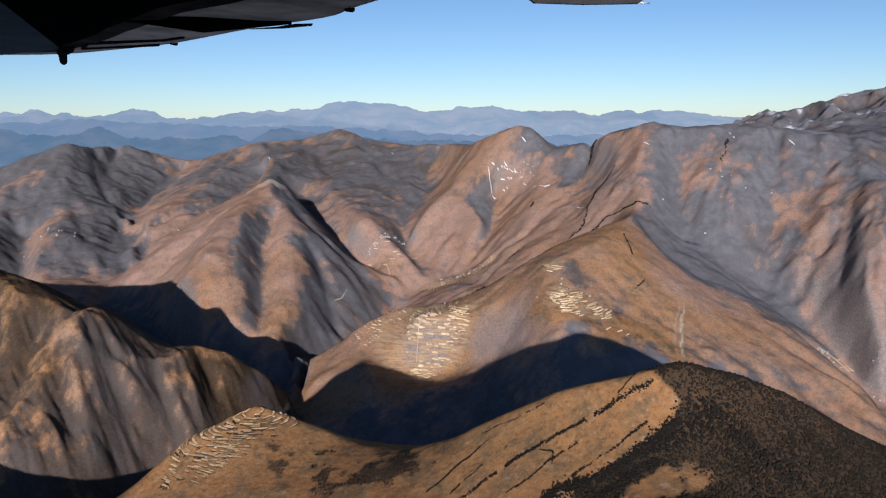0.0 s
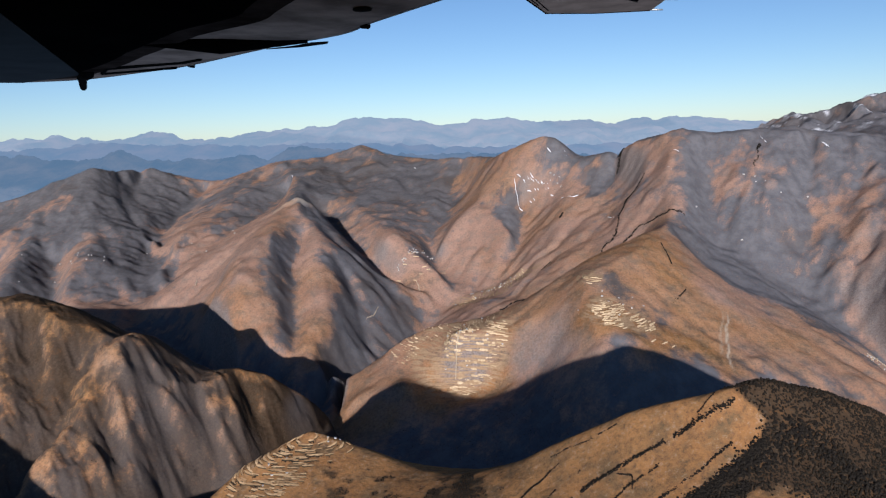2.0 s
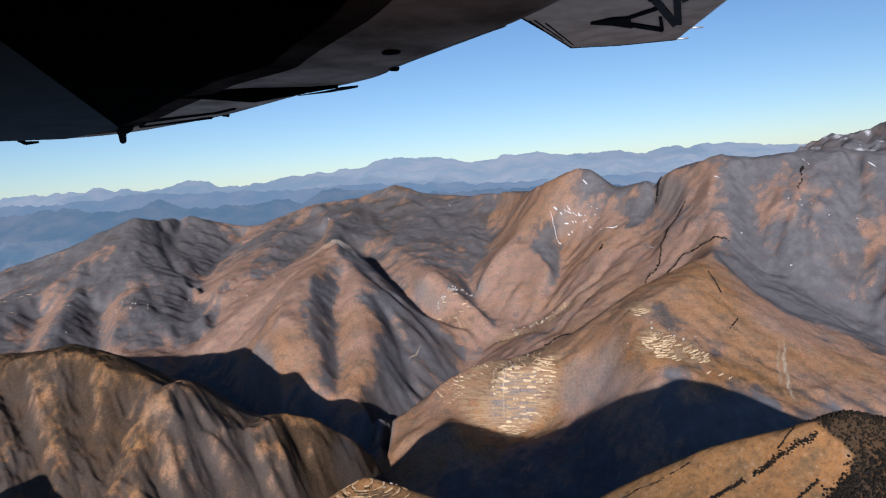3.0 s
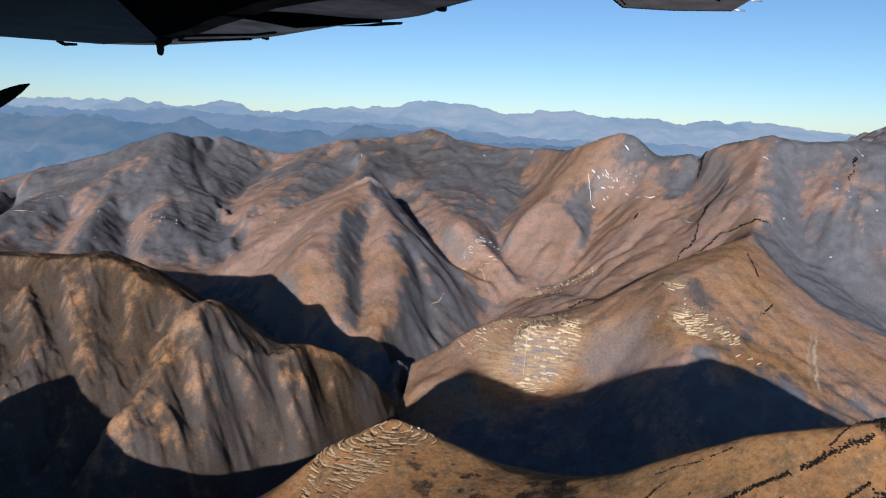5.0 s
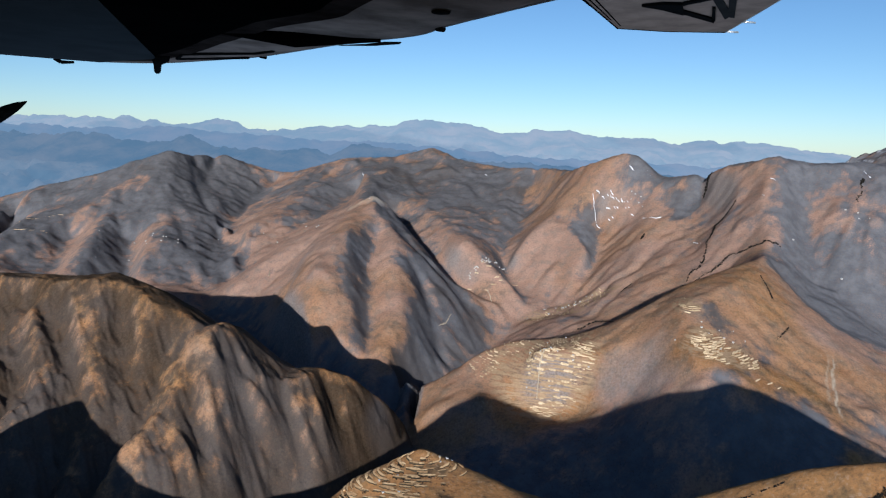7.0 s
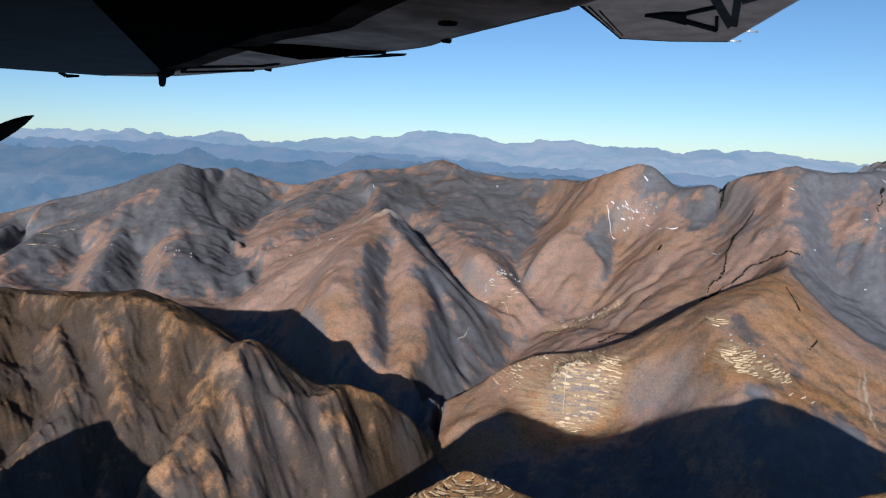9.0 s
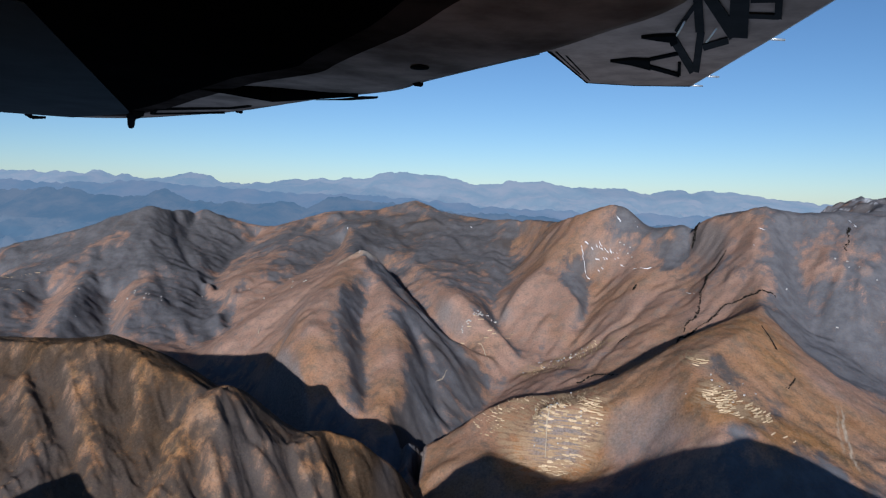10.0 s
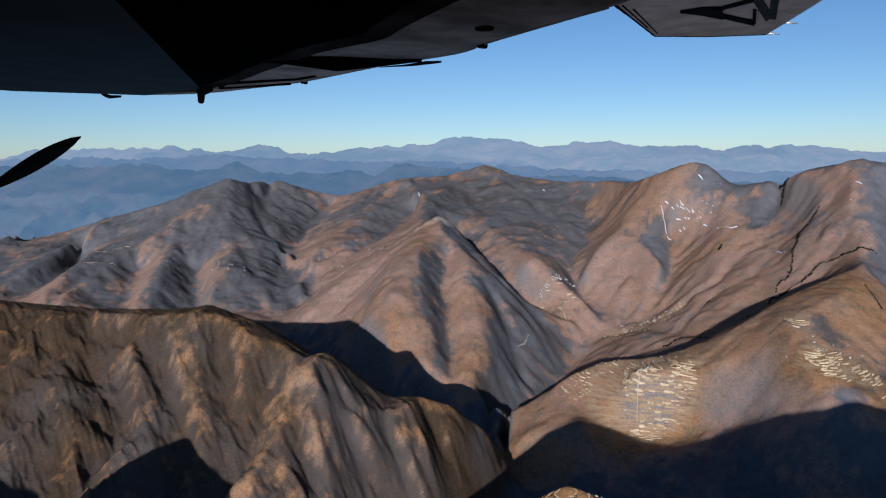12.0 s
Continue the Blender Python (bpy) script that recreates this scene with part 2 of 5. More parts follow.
line((-320, 1300, 150), (-335, 1160, 124), (-362, 1040, 106), (-380, 960, 86), (-388, 900, 60))
line((-850, 1120, 92), (-800, 980, 72), (-790, 850, 56), (-700, 770, 44), (-560, 740, 38), (-460, 765, 40), (-392, 782, 41))
line((-273, 925, 131), (-265, 930, 144), (-253, 936, 150), (-241, 942, 160), (-224, 946, 163), (-217, 940, 154))
line((-241, 942, 160), (-262, 880, 140), (-270, 800, 118), (-265, 740, 104), (-250, 690, 86), (-240, 664, 70), (-220, 632, 30), (-208, 612, 17))
line((-265, 930, 144), (-330, 885, 108), (-352, 840, 86), (-368, 800, 64))
line((-300, 850, 104), (-300, 790, 84), (-285, 740, 70))
line((-240, 664, 70), (-216, 660, 62), (-203, 648, 60), (-178, 645, 46), (-158, 632, 43), (-144, 620, 37), (-134, 611, 30))
line((-217, 940, 154), (-200, 880, 138), (-183, 822, 126), (-168, 760, 98), (-154, 702, 71), (-158, 632, 43), (-153, 600, 14))
line((-241, 942, 160), (-240, 880, 146), (-238, 811, 135), (-222, 737, 108), (-208, 690, 83), (-203, 648, 60), (-190, 622, 20))
line((-210, 860, 126), (-206, 790, 102), (-197, 740, 86), (-186, 690, 60), (-178, 645, 46))
line((-226, 950, 157), (-200, 905, 140), (-175, 862, 119), (-156, 848, 106), (-116, 840, 71), (-88, 812, 46), (-74, 796, 28))
line((-150, 800, 86), (-128, 750, 54), (-115, 715, 20))
line((-245, 960, 156), (-265, 1060, 147), (-285, 1180, 162), (-324, 1305, 178), (-350, 1430, 196))
line((-288, 1450, 204), (-238, 1280, 166), (-185, 1130, 136), (-145, 1040, 122), (-115, 947, 109), (-57, 896, 75), (-28, 862, 48))
line((-240, 1150, 124), (-195, 1030, 104), (-140, 940, 78), (-100, 880, 50))
line((-207, 1462, 224), (-129, 1300, 172), (-80, 1130, 132), (-56, 1060, 112))
line((-9, 1310, 194), (-20, 1160, 134), (-62, 1010, 94), (-48, 920, 64), (-20, 862, 48))
line((53, 1110, 206), (16, 1030, 150), (-20, 995, 124), (-46, 955, 92))
line((109, 1069, 232), (80, 1030, 180), (67, 1011, 134), (60, 940, 96), (29, 890, 73), (10, 862, 56))
line((16, 1020, 142), (29, 985, 130), (48, 930, 106), (25, 885, 74))
line((143, 1060, 218), (134, 980, 166), (112, 910, 134), (90, 850, 104))
line((200, 1000, 196), (175, 900, 150), (149, 820, 122), (114, 770, 94), (69, 735, 74))
line((230, 930, 226), (205, 870, 178), (175, 810, 140))


def solve_land():
    """Even slopes between crests and streams: coarse to fine relaxation of the sheet that hangs on the lines."""
    z = None
    for level in (32, 16, 8, 4, 2, 1):
        nx, ny, s = (NX - 1) // level + 1, (NY - 1) // level + 1, STEP * level
        total, count = np.zeros((nx, ny)), np.zeros((nx, ny))
        for pts in LINES:
            for a, b in zip(pts, pts[1:]):
                k = max(2, int(math.hypot(b[0] - a[0], b[1] - a[1]) / s * 2.5))
                f = np.linspace(0, 1, k)
                i = np.clip(np.round((a[0] + (b[0] - a[0]) * f - X0) / s).astype(int), 0, nx - 1)
                j = np.clip(np.round((a[1] + (b[1] - a[1]) * f - Y0) / s).astype(int), 0, ny - 1)
                np.add.at(total, (i, j), a[2] + (b[2] - a[2]) * f)
                np.add.at(count, (i, j), 1)
        fixed = count > 0
        goal = np.where(fixed, total / np.maximum(count, 1), 0)
        fixed[:, 0], goal[:, 0] = True, 20
        fixed[:, -1], goal[:, -1] = True, 90
        if z is None:
            z = np.full((nx, ny), 80.0)
        else:
            z = np.repeat(np.repeat(z, 2, 0), 2, 1)
            z = np.pad(z, ((0, max(0, nx - z.shape[0])), (0, max(0, ny - z.shape[1]))), mode="edge")[:nx, :ny]
        z = np.where(fixed, goal, z)
        for _ in range(300 if level > 4 else 60):
            p = np.pad(z, 1, mode="edge")
            z = np.where(fixed, goal, 0.25 * (p[:-2, 1:-1] + p[2:, 1:-1] + p[1:-1, :-2] + p[1:-1, 2:]))
    return z, fixed, goal


def blur(z, n=1):
    for _ in range(n):
        p = np.pad(z, 1, mode="edge")
        z = 0.5 * z + 0.125 * (p[:-2, 1:-1] + p[2:, 1:-1] + p[1:-1, :-2] + p[1:-1, 2:])
    return z


gx, gy = np.meshgrid(np.linspace(X0, X0 + STEP * (NX - 1), NX), np.linspace(Y0, Y0 + STEP * (NY - 1), NY), indexing="ij")
height, on_line, line_height = solve_land()
height = blur(height, 2)
far = 0.85 * np.clip((gy - 650) / 150, 0, 1)
height = height * (1 - far) + blur(height, 12) * far
pinned = 1 - np.clip(blur(on_line.astype(float), 24) * 6, 0, 1) * 0.8


def oval(x, y, cx, cy, rx, ry, turn=0.0, edge=0.35):
    """1 inside an oval on the plan, soft at its edge."""
    c, s = math.cos(radians(turn)), math.sin(radians(turn))
    u, v = ((x - cx) * c + (y - cy) * s) / rx, (-(x - cx) * s + (y - cy) * c) / ry
    return np.clip((1 - np.sqrt(u * u + v * v)) / edge + 0.5, 0, 1)


def saw(u):
    """Sharp crests and sharp gullies, -1 to 1, with steeper far flanks."""
    f = u - np.floor(u)
    return np.where(f < 0.56, f / 0.56, (1 - f) / 0.44) * 2 - 1


# broken ground: stronger on the high slopes, weak on the near hill, the grassy hill and the terraces
calm = np.maximum(np.maximum(oval(gx, gy, 60, 560, 260, 120, 10), oval(gx, gy, 90, 690, 150, 80, 25)), oval(gx, gy, 60, 230, 260, 90))
rough = np.clip((gy - 300) / 200, 0.12, 1.0) * (1 - 0.8 * calm) * pinned
height += rough * 2.5 * fbm(gx, gy, 110, 4, 11, ridged=True, gain=0.5) * np.clip((gy - 420) / 300, 0, 1)
height += rough * 1.0 * fbm(gx, gy, 34, 3, 31)
crags, summit = oval(gx, gy, 440, 760, 170, 160), oval(gx, gy, 720, 1290, 280, 130)
height += 2.2 * crags * fbm(gx, gy, 46, 5, 33, ridged=True, gain=0.55) + 7.0 * summit * fbm(gx, gy, 70, 5, 35, ridged=True, gain=0.55)


def streaks(z, size, length, seed):
    """Ridged noise drawn out along the fall line of the sheet: ribs and gullies, -1 to 1."""
    ax, ay = np.gradient(blur(z, 10), STEP)
    norm = np.maximum(np.hypot(ax, ay), 1e-3)
    ax, ay = ax / norm, ay / norm
    grain = fbm(gx, gy, size, 2, seed)
    out = np.zeros_like(z)
    for sign in (1, -1):
        px, py = gx.copy(), gy.copy()
        for _ in range(int(length / 5)):
            i = np.clip(((px - X0) / STEP).astype(int), 0, NX - 1)
            j = np.clip(((py - Y0) / STEP).astype(int), 0, NY - 1)
            out += grain[i, j]
            px, py = px + sign * ax[i, j] * 5, py + sign * ay[i, j] * 5
    out /= out.std()
    return 1 - 1.25 * np.abs(out)


def drained(z, held, rounds, power):
    """Streams gather from slope to slope and cut the sheet into branching valleys and spurs."""
    nx, ny = z.shape
    goal, held = z.copy(), held.ravel()
    ways = [(-1, 0), (1, 0), (0, -1), (0, 1), (-1, -1), (-1, 1), (1, -1), (1, 1)]
    far_off = np.array([math.hypot(*w) for w in ways])[:, None, None]
    index = np.arange(nx * ny).reshape(nx, ny)
    around = lambda a: np.stack([np.pad(a, 1, mode="edge")[1 + i:1 + i + nx, 1 + j:1 + j + ny] for i, j in ways])
    links = around(index)
    for _ in range(rounds):
        for _ in range(25):
            low = around(z).min(0)
            z = np.where((z <= low) & ~held.reshape(nx, ny), low + 0.03, z)
        fall = (z[None] - around(z)) / far_off
        best = fall.argmax(0)
        to = np.where(fall.max(0) > 0, np.take_along_axis(links, best[None], 0)[0], index).ravel().tolist()
        order = np.argsort(-z.ravel()).tolist()
        water = [1.0] * (nx * ny)
        for i in order:
            if to[i] != i:
                water[to[i]] += water[i]
        cut = (power * np.minimum(np.array(water), 900.0) ** 0.5)
        cut[held] = 0
        cut = cut.tolist()
        flat = z.ravel().tolist()
        for i in reversed(order):
            flat[i] = (flat[i] + cut[i] * flat[to[i]]) / (1 + cut[i])
        z = np.array(flat).reshape(nx, ny)
        z = 0.75 * z + 0.25 * blur(z, 1)
        z = z + 0.2 * blur(goal - z, 12)
    return z


def finer(d):
    """Posts 5 m apart carried to the sheet's own spacing."""
    i, j = np.arange(2 * d.shape[0] - 1) / 2, np.arange(2 * d.shape[1] - 1) / 2
    i0, j0 = np.minimum(i.astype(int), d.shape[0] - 2), np.minimum(j.astype(int), d.shape[1] - 2)
    u, v = (i - i0)[:, None], (j - j0)[None, :]
    return d[i0][:, j0] * (1 - u) * (1 - v) + d[i0 + 1][:, j0] * u * (1 - v) + d[i0][:, j0 + 1] * (1 - u) * v + d[i0 + 1][:, j0 + 1] * u * v


J0, J1 = int((310 - Y0) / STEP) // 2 * 2, int((1600 - Y0) / STEP) // 2 * 2 + 1
coarse = height[::2, J0:J1:2].copy()
cx, cy = gx[::2, J0:J1:2], gy[::2, J0:J1:2]
streams = drained(coarse + 9.0 * fbm(cx, cy, 90, 4, 121, gain=0.55), coarse < 8, 18, 0.03)
carved = finer(blur(streams - blur(streams, 160), 1))
gentle = (1 - 0.7 * calm[:, J0:J1]) * (0.10 + 0.90 * pinned[:, J0:J1]) * np.clip((gy[:, J0:J1] - 318) / 40, 0, 1)
height[:, J0:J1] += np.clip(carved, -22, 22) * gentle * (1.05 - 0.62 * np.clip((gy[:, J0:J1] - 540) / 60, 0, 1))
# the gullied bank by the river, cut finer
I0, I1, K0, K1 = (int(v / STEP) for v in (-700 - X0, -95 - X0, 300 - Y0, 580 - Y0))
bx, by = gx[I0:I1, K0:K1], gy[I0:I1, K0:K1]
scarp = height[I0:I1, K0:K1].copy()
scarp += 2.4 * saw((bx + 1.0 * (by - 470) + 10 * fbm(bx, by, 80, 3, 53, gain=0.5)) / 31) * np.clip(0.7 + 0.6 * fbm(bx, by, 60, 2, 57), 0.1, 1.3)
runs = drained(scarp + 3.0 * fbm(bx, by, 30, 4, 161, gain=0.6), scarp < 20, 22, 0.035)
edge_y = np.interp(bx, [-900, -600, -420, -322, -234, -209, -178, -135], [560, 520, 500, 484, 455, 468, 480, 508])
fade = np.clip((by - 318) / 20, 0, 1) * np.clip((edge_y + 4 - by) / 24, 0, 1) * np.clip((-112 - bx) / 25, 0, 1) * np.clip((bx + 690) / 60, 0, 1)
height[I0:I1, K0:K1] += 0.30 * np.clip(runs - blur(height[I0:I1, K0:K1], 120), -14, 10) * fade * (0.12 + 0.88 * pinned[I0:I1, K0:K1])
slopes = np.clip(np.hypot(*np.gradient(blur(height, 6), STEP)) / 0.5, 0, 1.3)
ribs, rills = streaks(height, 30, 80, 43), streaks(height, 9, 60, 47)
high = np.clip((gy - 560) / 200, 0, 1)
height += pinned * slopes * (1 - 0.85 * calm) * (0.10 * high * ribs + 0.06 * high * rills)
across = gx + 1.0 * (gy - 470) + 7 * fbm(gx, gy, 90, 3, 53, gain=0.4)
uneven = np.clip(0.75 + 0.5 * fbm(gx, gy, 45, 2, 57), 0.2, 1.3)
across2 = gx + 0.65 * (gy - 470) + 7 * fbm(gx, gy, 90, 3, 54, gain=0.4)
turn = np.clip(0.5 + 1.6 * fbm(gx, gy, 75, 2, 55), 0, 1)
gully = 0.85 * (turn * saw(across / 33) + (1 - turn) * saw(across2 / 26)) * uneven + 0.34 * saw(across / 13 + 0.7 * fbm(gx, gy, 70, 2, 59)) * uneven + 0.07 * saw(across / 5.2 + 0.9 * fbm(gx, gy, 24, 3, 60))
brow = np.interp(gx, [-900, -600, -420, -322, -234, -209, -178, -135], [560, 520, 500, 484, 455, 468, 480, 508])
bankside = np.clip((brow + 30 - gy) / 16, 0, 1) * np.clip((gy - 318) / 20, 0, 1) * np.clip((-112 - gx) / 25, 0, 1)
below = np.clip((brow - gy + 4) / 26, 0.10, 1) * np.clip((brow + 30 - gy) / 20, 0, 1) * np.clip((height - 22) / 30, 0, 1) * np.clip((gy - 318) / 20, 0, 1) * np.clip((-112 - gx) / 25, 0, 1)
height += 0.16 * below * gully
height += slopes * calm * np.clip((gy - 380) / 60, 0, 1) * (0.25 * ribs + 0.08 * rills) * pinned
height = blur(height, 1)


# crests and streams go back to their heights
share_of_line = blur(on_line.astype(float), 14)
height -= blur(np.where(on_line, height - line_height, 0.0), 14) / np.maximum(share_of_line, 0.02) * np.clip(share_of_line * 5, 0, 1)

# nothing by the near bank's brow stands above it
brow_y = np.interp(gx, [-900, -600, -420, -357, -322, -288, -263, -245, -234, -226, -209, -196, -178, -157, -135, -124], [560, 520, 500, 490, 484, 474, 466, 459, 455, 460, 468, 474, 480, 490, 508, 535])
brow_z = np.interp(gx, [-900, -600, -420, -357, -322, -288, -263, -245, -234, -226, -209, -196, -178, -157, -135, -124], [150, 140, 135, 138, 143, 135, 125, 117, 121, 114, 96, 86, 86, 76, 52, 24])
past = gy - brow_y
top = brow_z - np.where(past > 0, 0.4 * past, 0.0)
held_down = (gx > -900) & (gx < -124) & (gy > 330) & (past < 90)
height = np.where(held_down, np.minimum(height, top + 0.3), height)

# the rocky knob on the buttress
knob = oval(gx, gy, -239, 941, 27, 10, 20, 0.3)
height += knob * (3.5 + 2.5 * fbm(gx, gy, 14, 3, 67))


def sample(grid, x, y):
    u, v = np.clip((x - X0) / STEP, 0, NX - 1.001), np.clip((y - Y0) / STEP, 0, NY - 1.001)
    i, j = u.astype(int), v.astype(int)
    u, v = u - i, v - j
    return grid[i, j] * (1 - u) * (1 - v) + grid[i + 1, j] * u * (1 - v) + grid[i, j + 1] * (1 - u) * v + grid[i + 1, j + 1] * u * v


dzx, dzy = np.gradient(height, STEP)
steep = blur(np.hypot(dzx, dzy), 1)
hollow = blur(height, 30) - height        # > 0 in gullies
facing = blur(dzx, 12)


# woods and dry meadows on the far slopes: how full, and the way round them on the plan
WOODS = []
WOODS.append((0.6, [(-310, 1407), (-173, 1382), (-65, 1341), (29, 1193), (38, 1051), (-16, 1065), (-51, 1001), (-73, 1042), (-138, 1032), (-182, 898), (-203, 893), (-219, 939), (-341, 1256), (-381, 1183)]))
WOODS.append((0.6, [(-686, 1225), (-647, 1286), (-578, 1214), (-517, 1130), (-392, 900), (-446, 887), (-508, 920), (-599, 996), (-637, 1058), (-654, 1154)]))
WOODS.append((0.6, [(-616, 1365), (-538, 1369), (-504, 1338), (-500, 1159), (-539, 1162)]))
WOODS.append((0.75, [(-232, 797), (-220, 854), (-198, 783), (-188, 710), (-179, 647), (-193, 655), (-211, 706)]))
WOODS.append((0.8, [(-200, 876), (-206, 1104), (-137, 959), (-90, 834), (-60, 812), (-92, 760), (-117, 771), (-153, 801), (-181, 811)]))
WOODS.append((1.0, [(38, 1051), (60, 1022), (73, 992), (84, 928), (62, 944), (40, 947), (25, 1014)]))
WOODS.append((0.8, [(133, 1015), (169, 1013), (194, 993), (180, 954), (149, 937), (135, 976)]))
WOODS.append((0.8, [(198, 946), (213, 909), (222, 831), (204, 784), (180, 793), (157, 814), (117, 822), (129, 856), (170, 875)]))
WOODS.append((0.8, [(97, 562), (119, 568), (121, 543), (89, 542)]))
WOODS.append((0.8, [(75, 818), (98, 798), (83, 772), (48, 790)]))
WOODS.append((1.0, [(182, 689), (229, 783), (271, 816), (290, 762), (284, 745), (301, 729), (357, 713), (361, 686), (338, 682), (334, 638), (282, 618), (274, 662), (213, 640), (189, 647)]))
WOODS.append((0.6, [(467, 823), (489, 793), (438, 708), (436, 760)]))
WOODS.append((0.9, [(111, 595), (126, 587), (119, 566), (90, 536), (97, 570)]))
WOODS.append((0.5, [(279, 660), (328, 637), (343, 607), (348, 580), (343, 607), (322, 647)]))
MEADOWS = []
MEADOWS.append((1.0, [(-455, 1169), (-299, 898), (-250, 823), (-231, 780), (-213, 702), (-214, 665), (-247, 679), (-302, 774), (-410, 963), (-450, 1089)]))
MEADOWS.append((1.2, [(-273, 884), (-248, 930), (-222, 926), (-218, 894), (-232, 862)]))
MEADOWS.append((1.0, [(-205, 831), (-170, 825), (-153, 790), (-143, 727), (-143, 664), (-161, 633), (-173, 704), (-193, 765)]))
MEADOWS.append((1.0, [(-164, 990), (-114, 944), (-67, 915), (-24, 823), (-56, 827), (-87, 842), (-122, 925)]))
MEADOWS.append((1.0, [(-17, 984), (21, 1004), (41, 959), (46, 920), (24, 881), (-31, 903), (-50, 951)]))
MEADOWS.append((1.0, [(71, 896), (116, 898), (142, 934), (177, 940), (156, 870), (120, 839), (92, 812), (55, 865)]))
MEADOWS.append((1.0, [(63, 580), (88, 600), (179, 691), (196, 657), (260, 646), (224, 547), (171, 533), (120, 540), (121, 574), (98, 567), (75, 557), (58, 544), (39, 548), (24, 568)]))
MEADOWS.append((0.8, [(-119, 594), (-79, 592), (-47, 619), (-1, 587), (-92, 582)]))
MEADOWS.append((0.5, [(55, 1079), (105, 1061), (136, 1036), (123, 943), (68, 1030)]))
MEADOWS.append((0.7, [(-688, 946), (-646, 1004), (-655, 1165), (-681, 1195), (-700, 1111), (-710, 954)]))
MEADOWS.append((0.6, [(-469, 1127), (-452, 1218), (-340, 1104), (-455, 1169), (-426, 991), (-447, 1013)]))
MEADOWS.append((0.5, [(287, 854), (347, 845), (387, 816), (356, 788), (303, 767), (285, 802)]))
MEADOWS.append((0.6, [(415, 788), (415, 689), (365, 633), (365, 688)]))
MEADOWS.append((0.35, [(263, 621), (292, 586), (336, 577), (304, 491), (253, 507), (191, 511), (209, 559)]))


def patches(x, y, places):
    """How far the places cover the ground at (x, y); their edges wander."""
    wx = x + 14 * fbm(x, y, 60, 3, 141) + 4 * fbm(x, y, 14, 3, 142, gain=0.7)
    wy = y + 22 * fbm(x, y, 60, 3, 143) + 6 * fbm(x, y, 14, 3, 144, gain=0.7)
    total = np.zeros_like(wx)
    for share, pts in places:
        xs, ys = zip(*pts)
        near = np.flatnonzero((wx > min(xs) - 8) & (wx < max(xs) + 8) & (wy > min(ys) - 12) & (wy < max(ys) + 12))
        part_in = np.zeros(len(near))
        for ox, oy in ((0, 0), (6, 4), (-6, -4), (3, -10), (-3, 10)):
            px, py = wx.ravel()[near] + ox, wy.ravel()[near] + oy
            inside = np.zeros(len(near), dtype=bool)
            for (ax, ay), (bx, by) in zip(pts, pts[1:] + pts[:1]):
                inside ^= ((ay > py) != (by > py)) & (px < (bx - ax) * (py - ay) / (by - ay if by != ay else 1e-6) + ax)
            part_in += inside / 5
        total.ravel()[near] = np.maximum(total.ravel()[near], share * part_in)
    return total


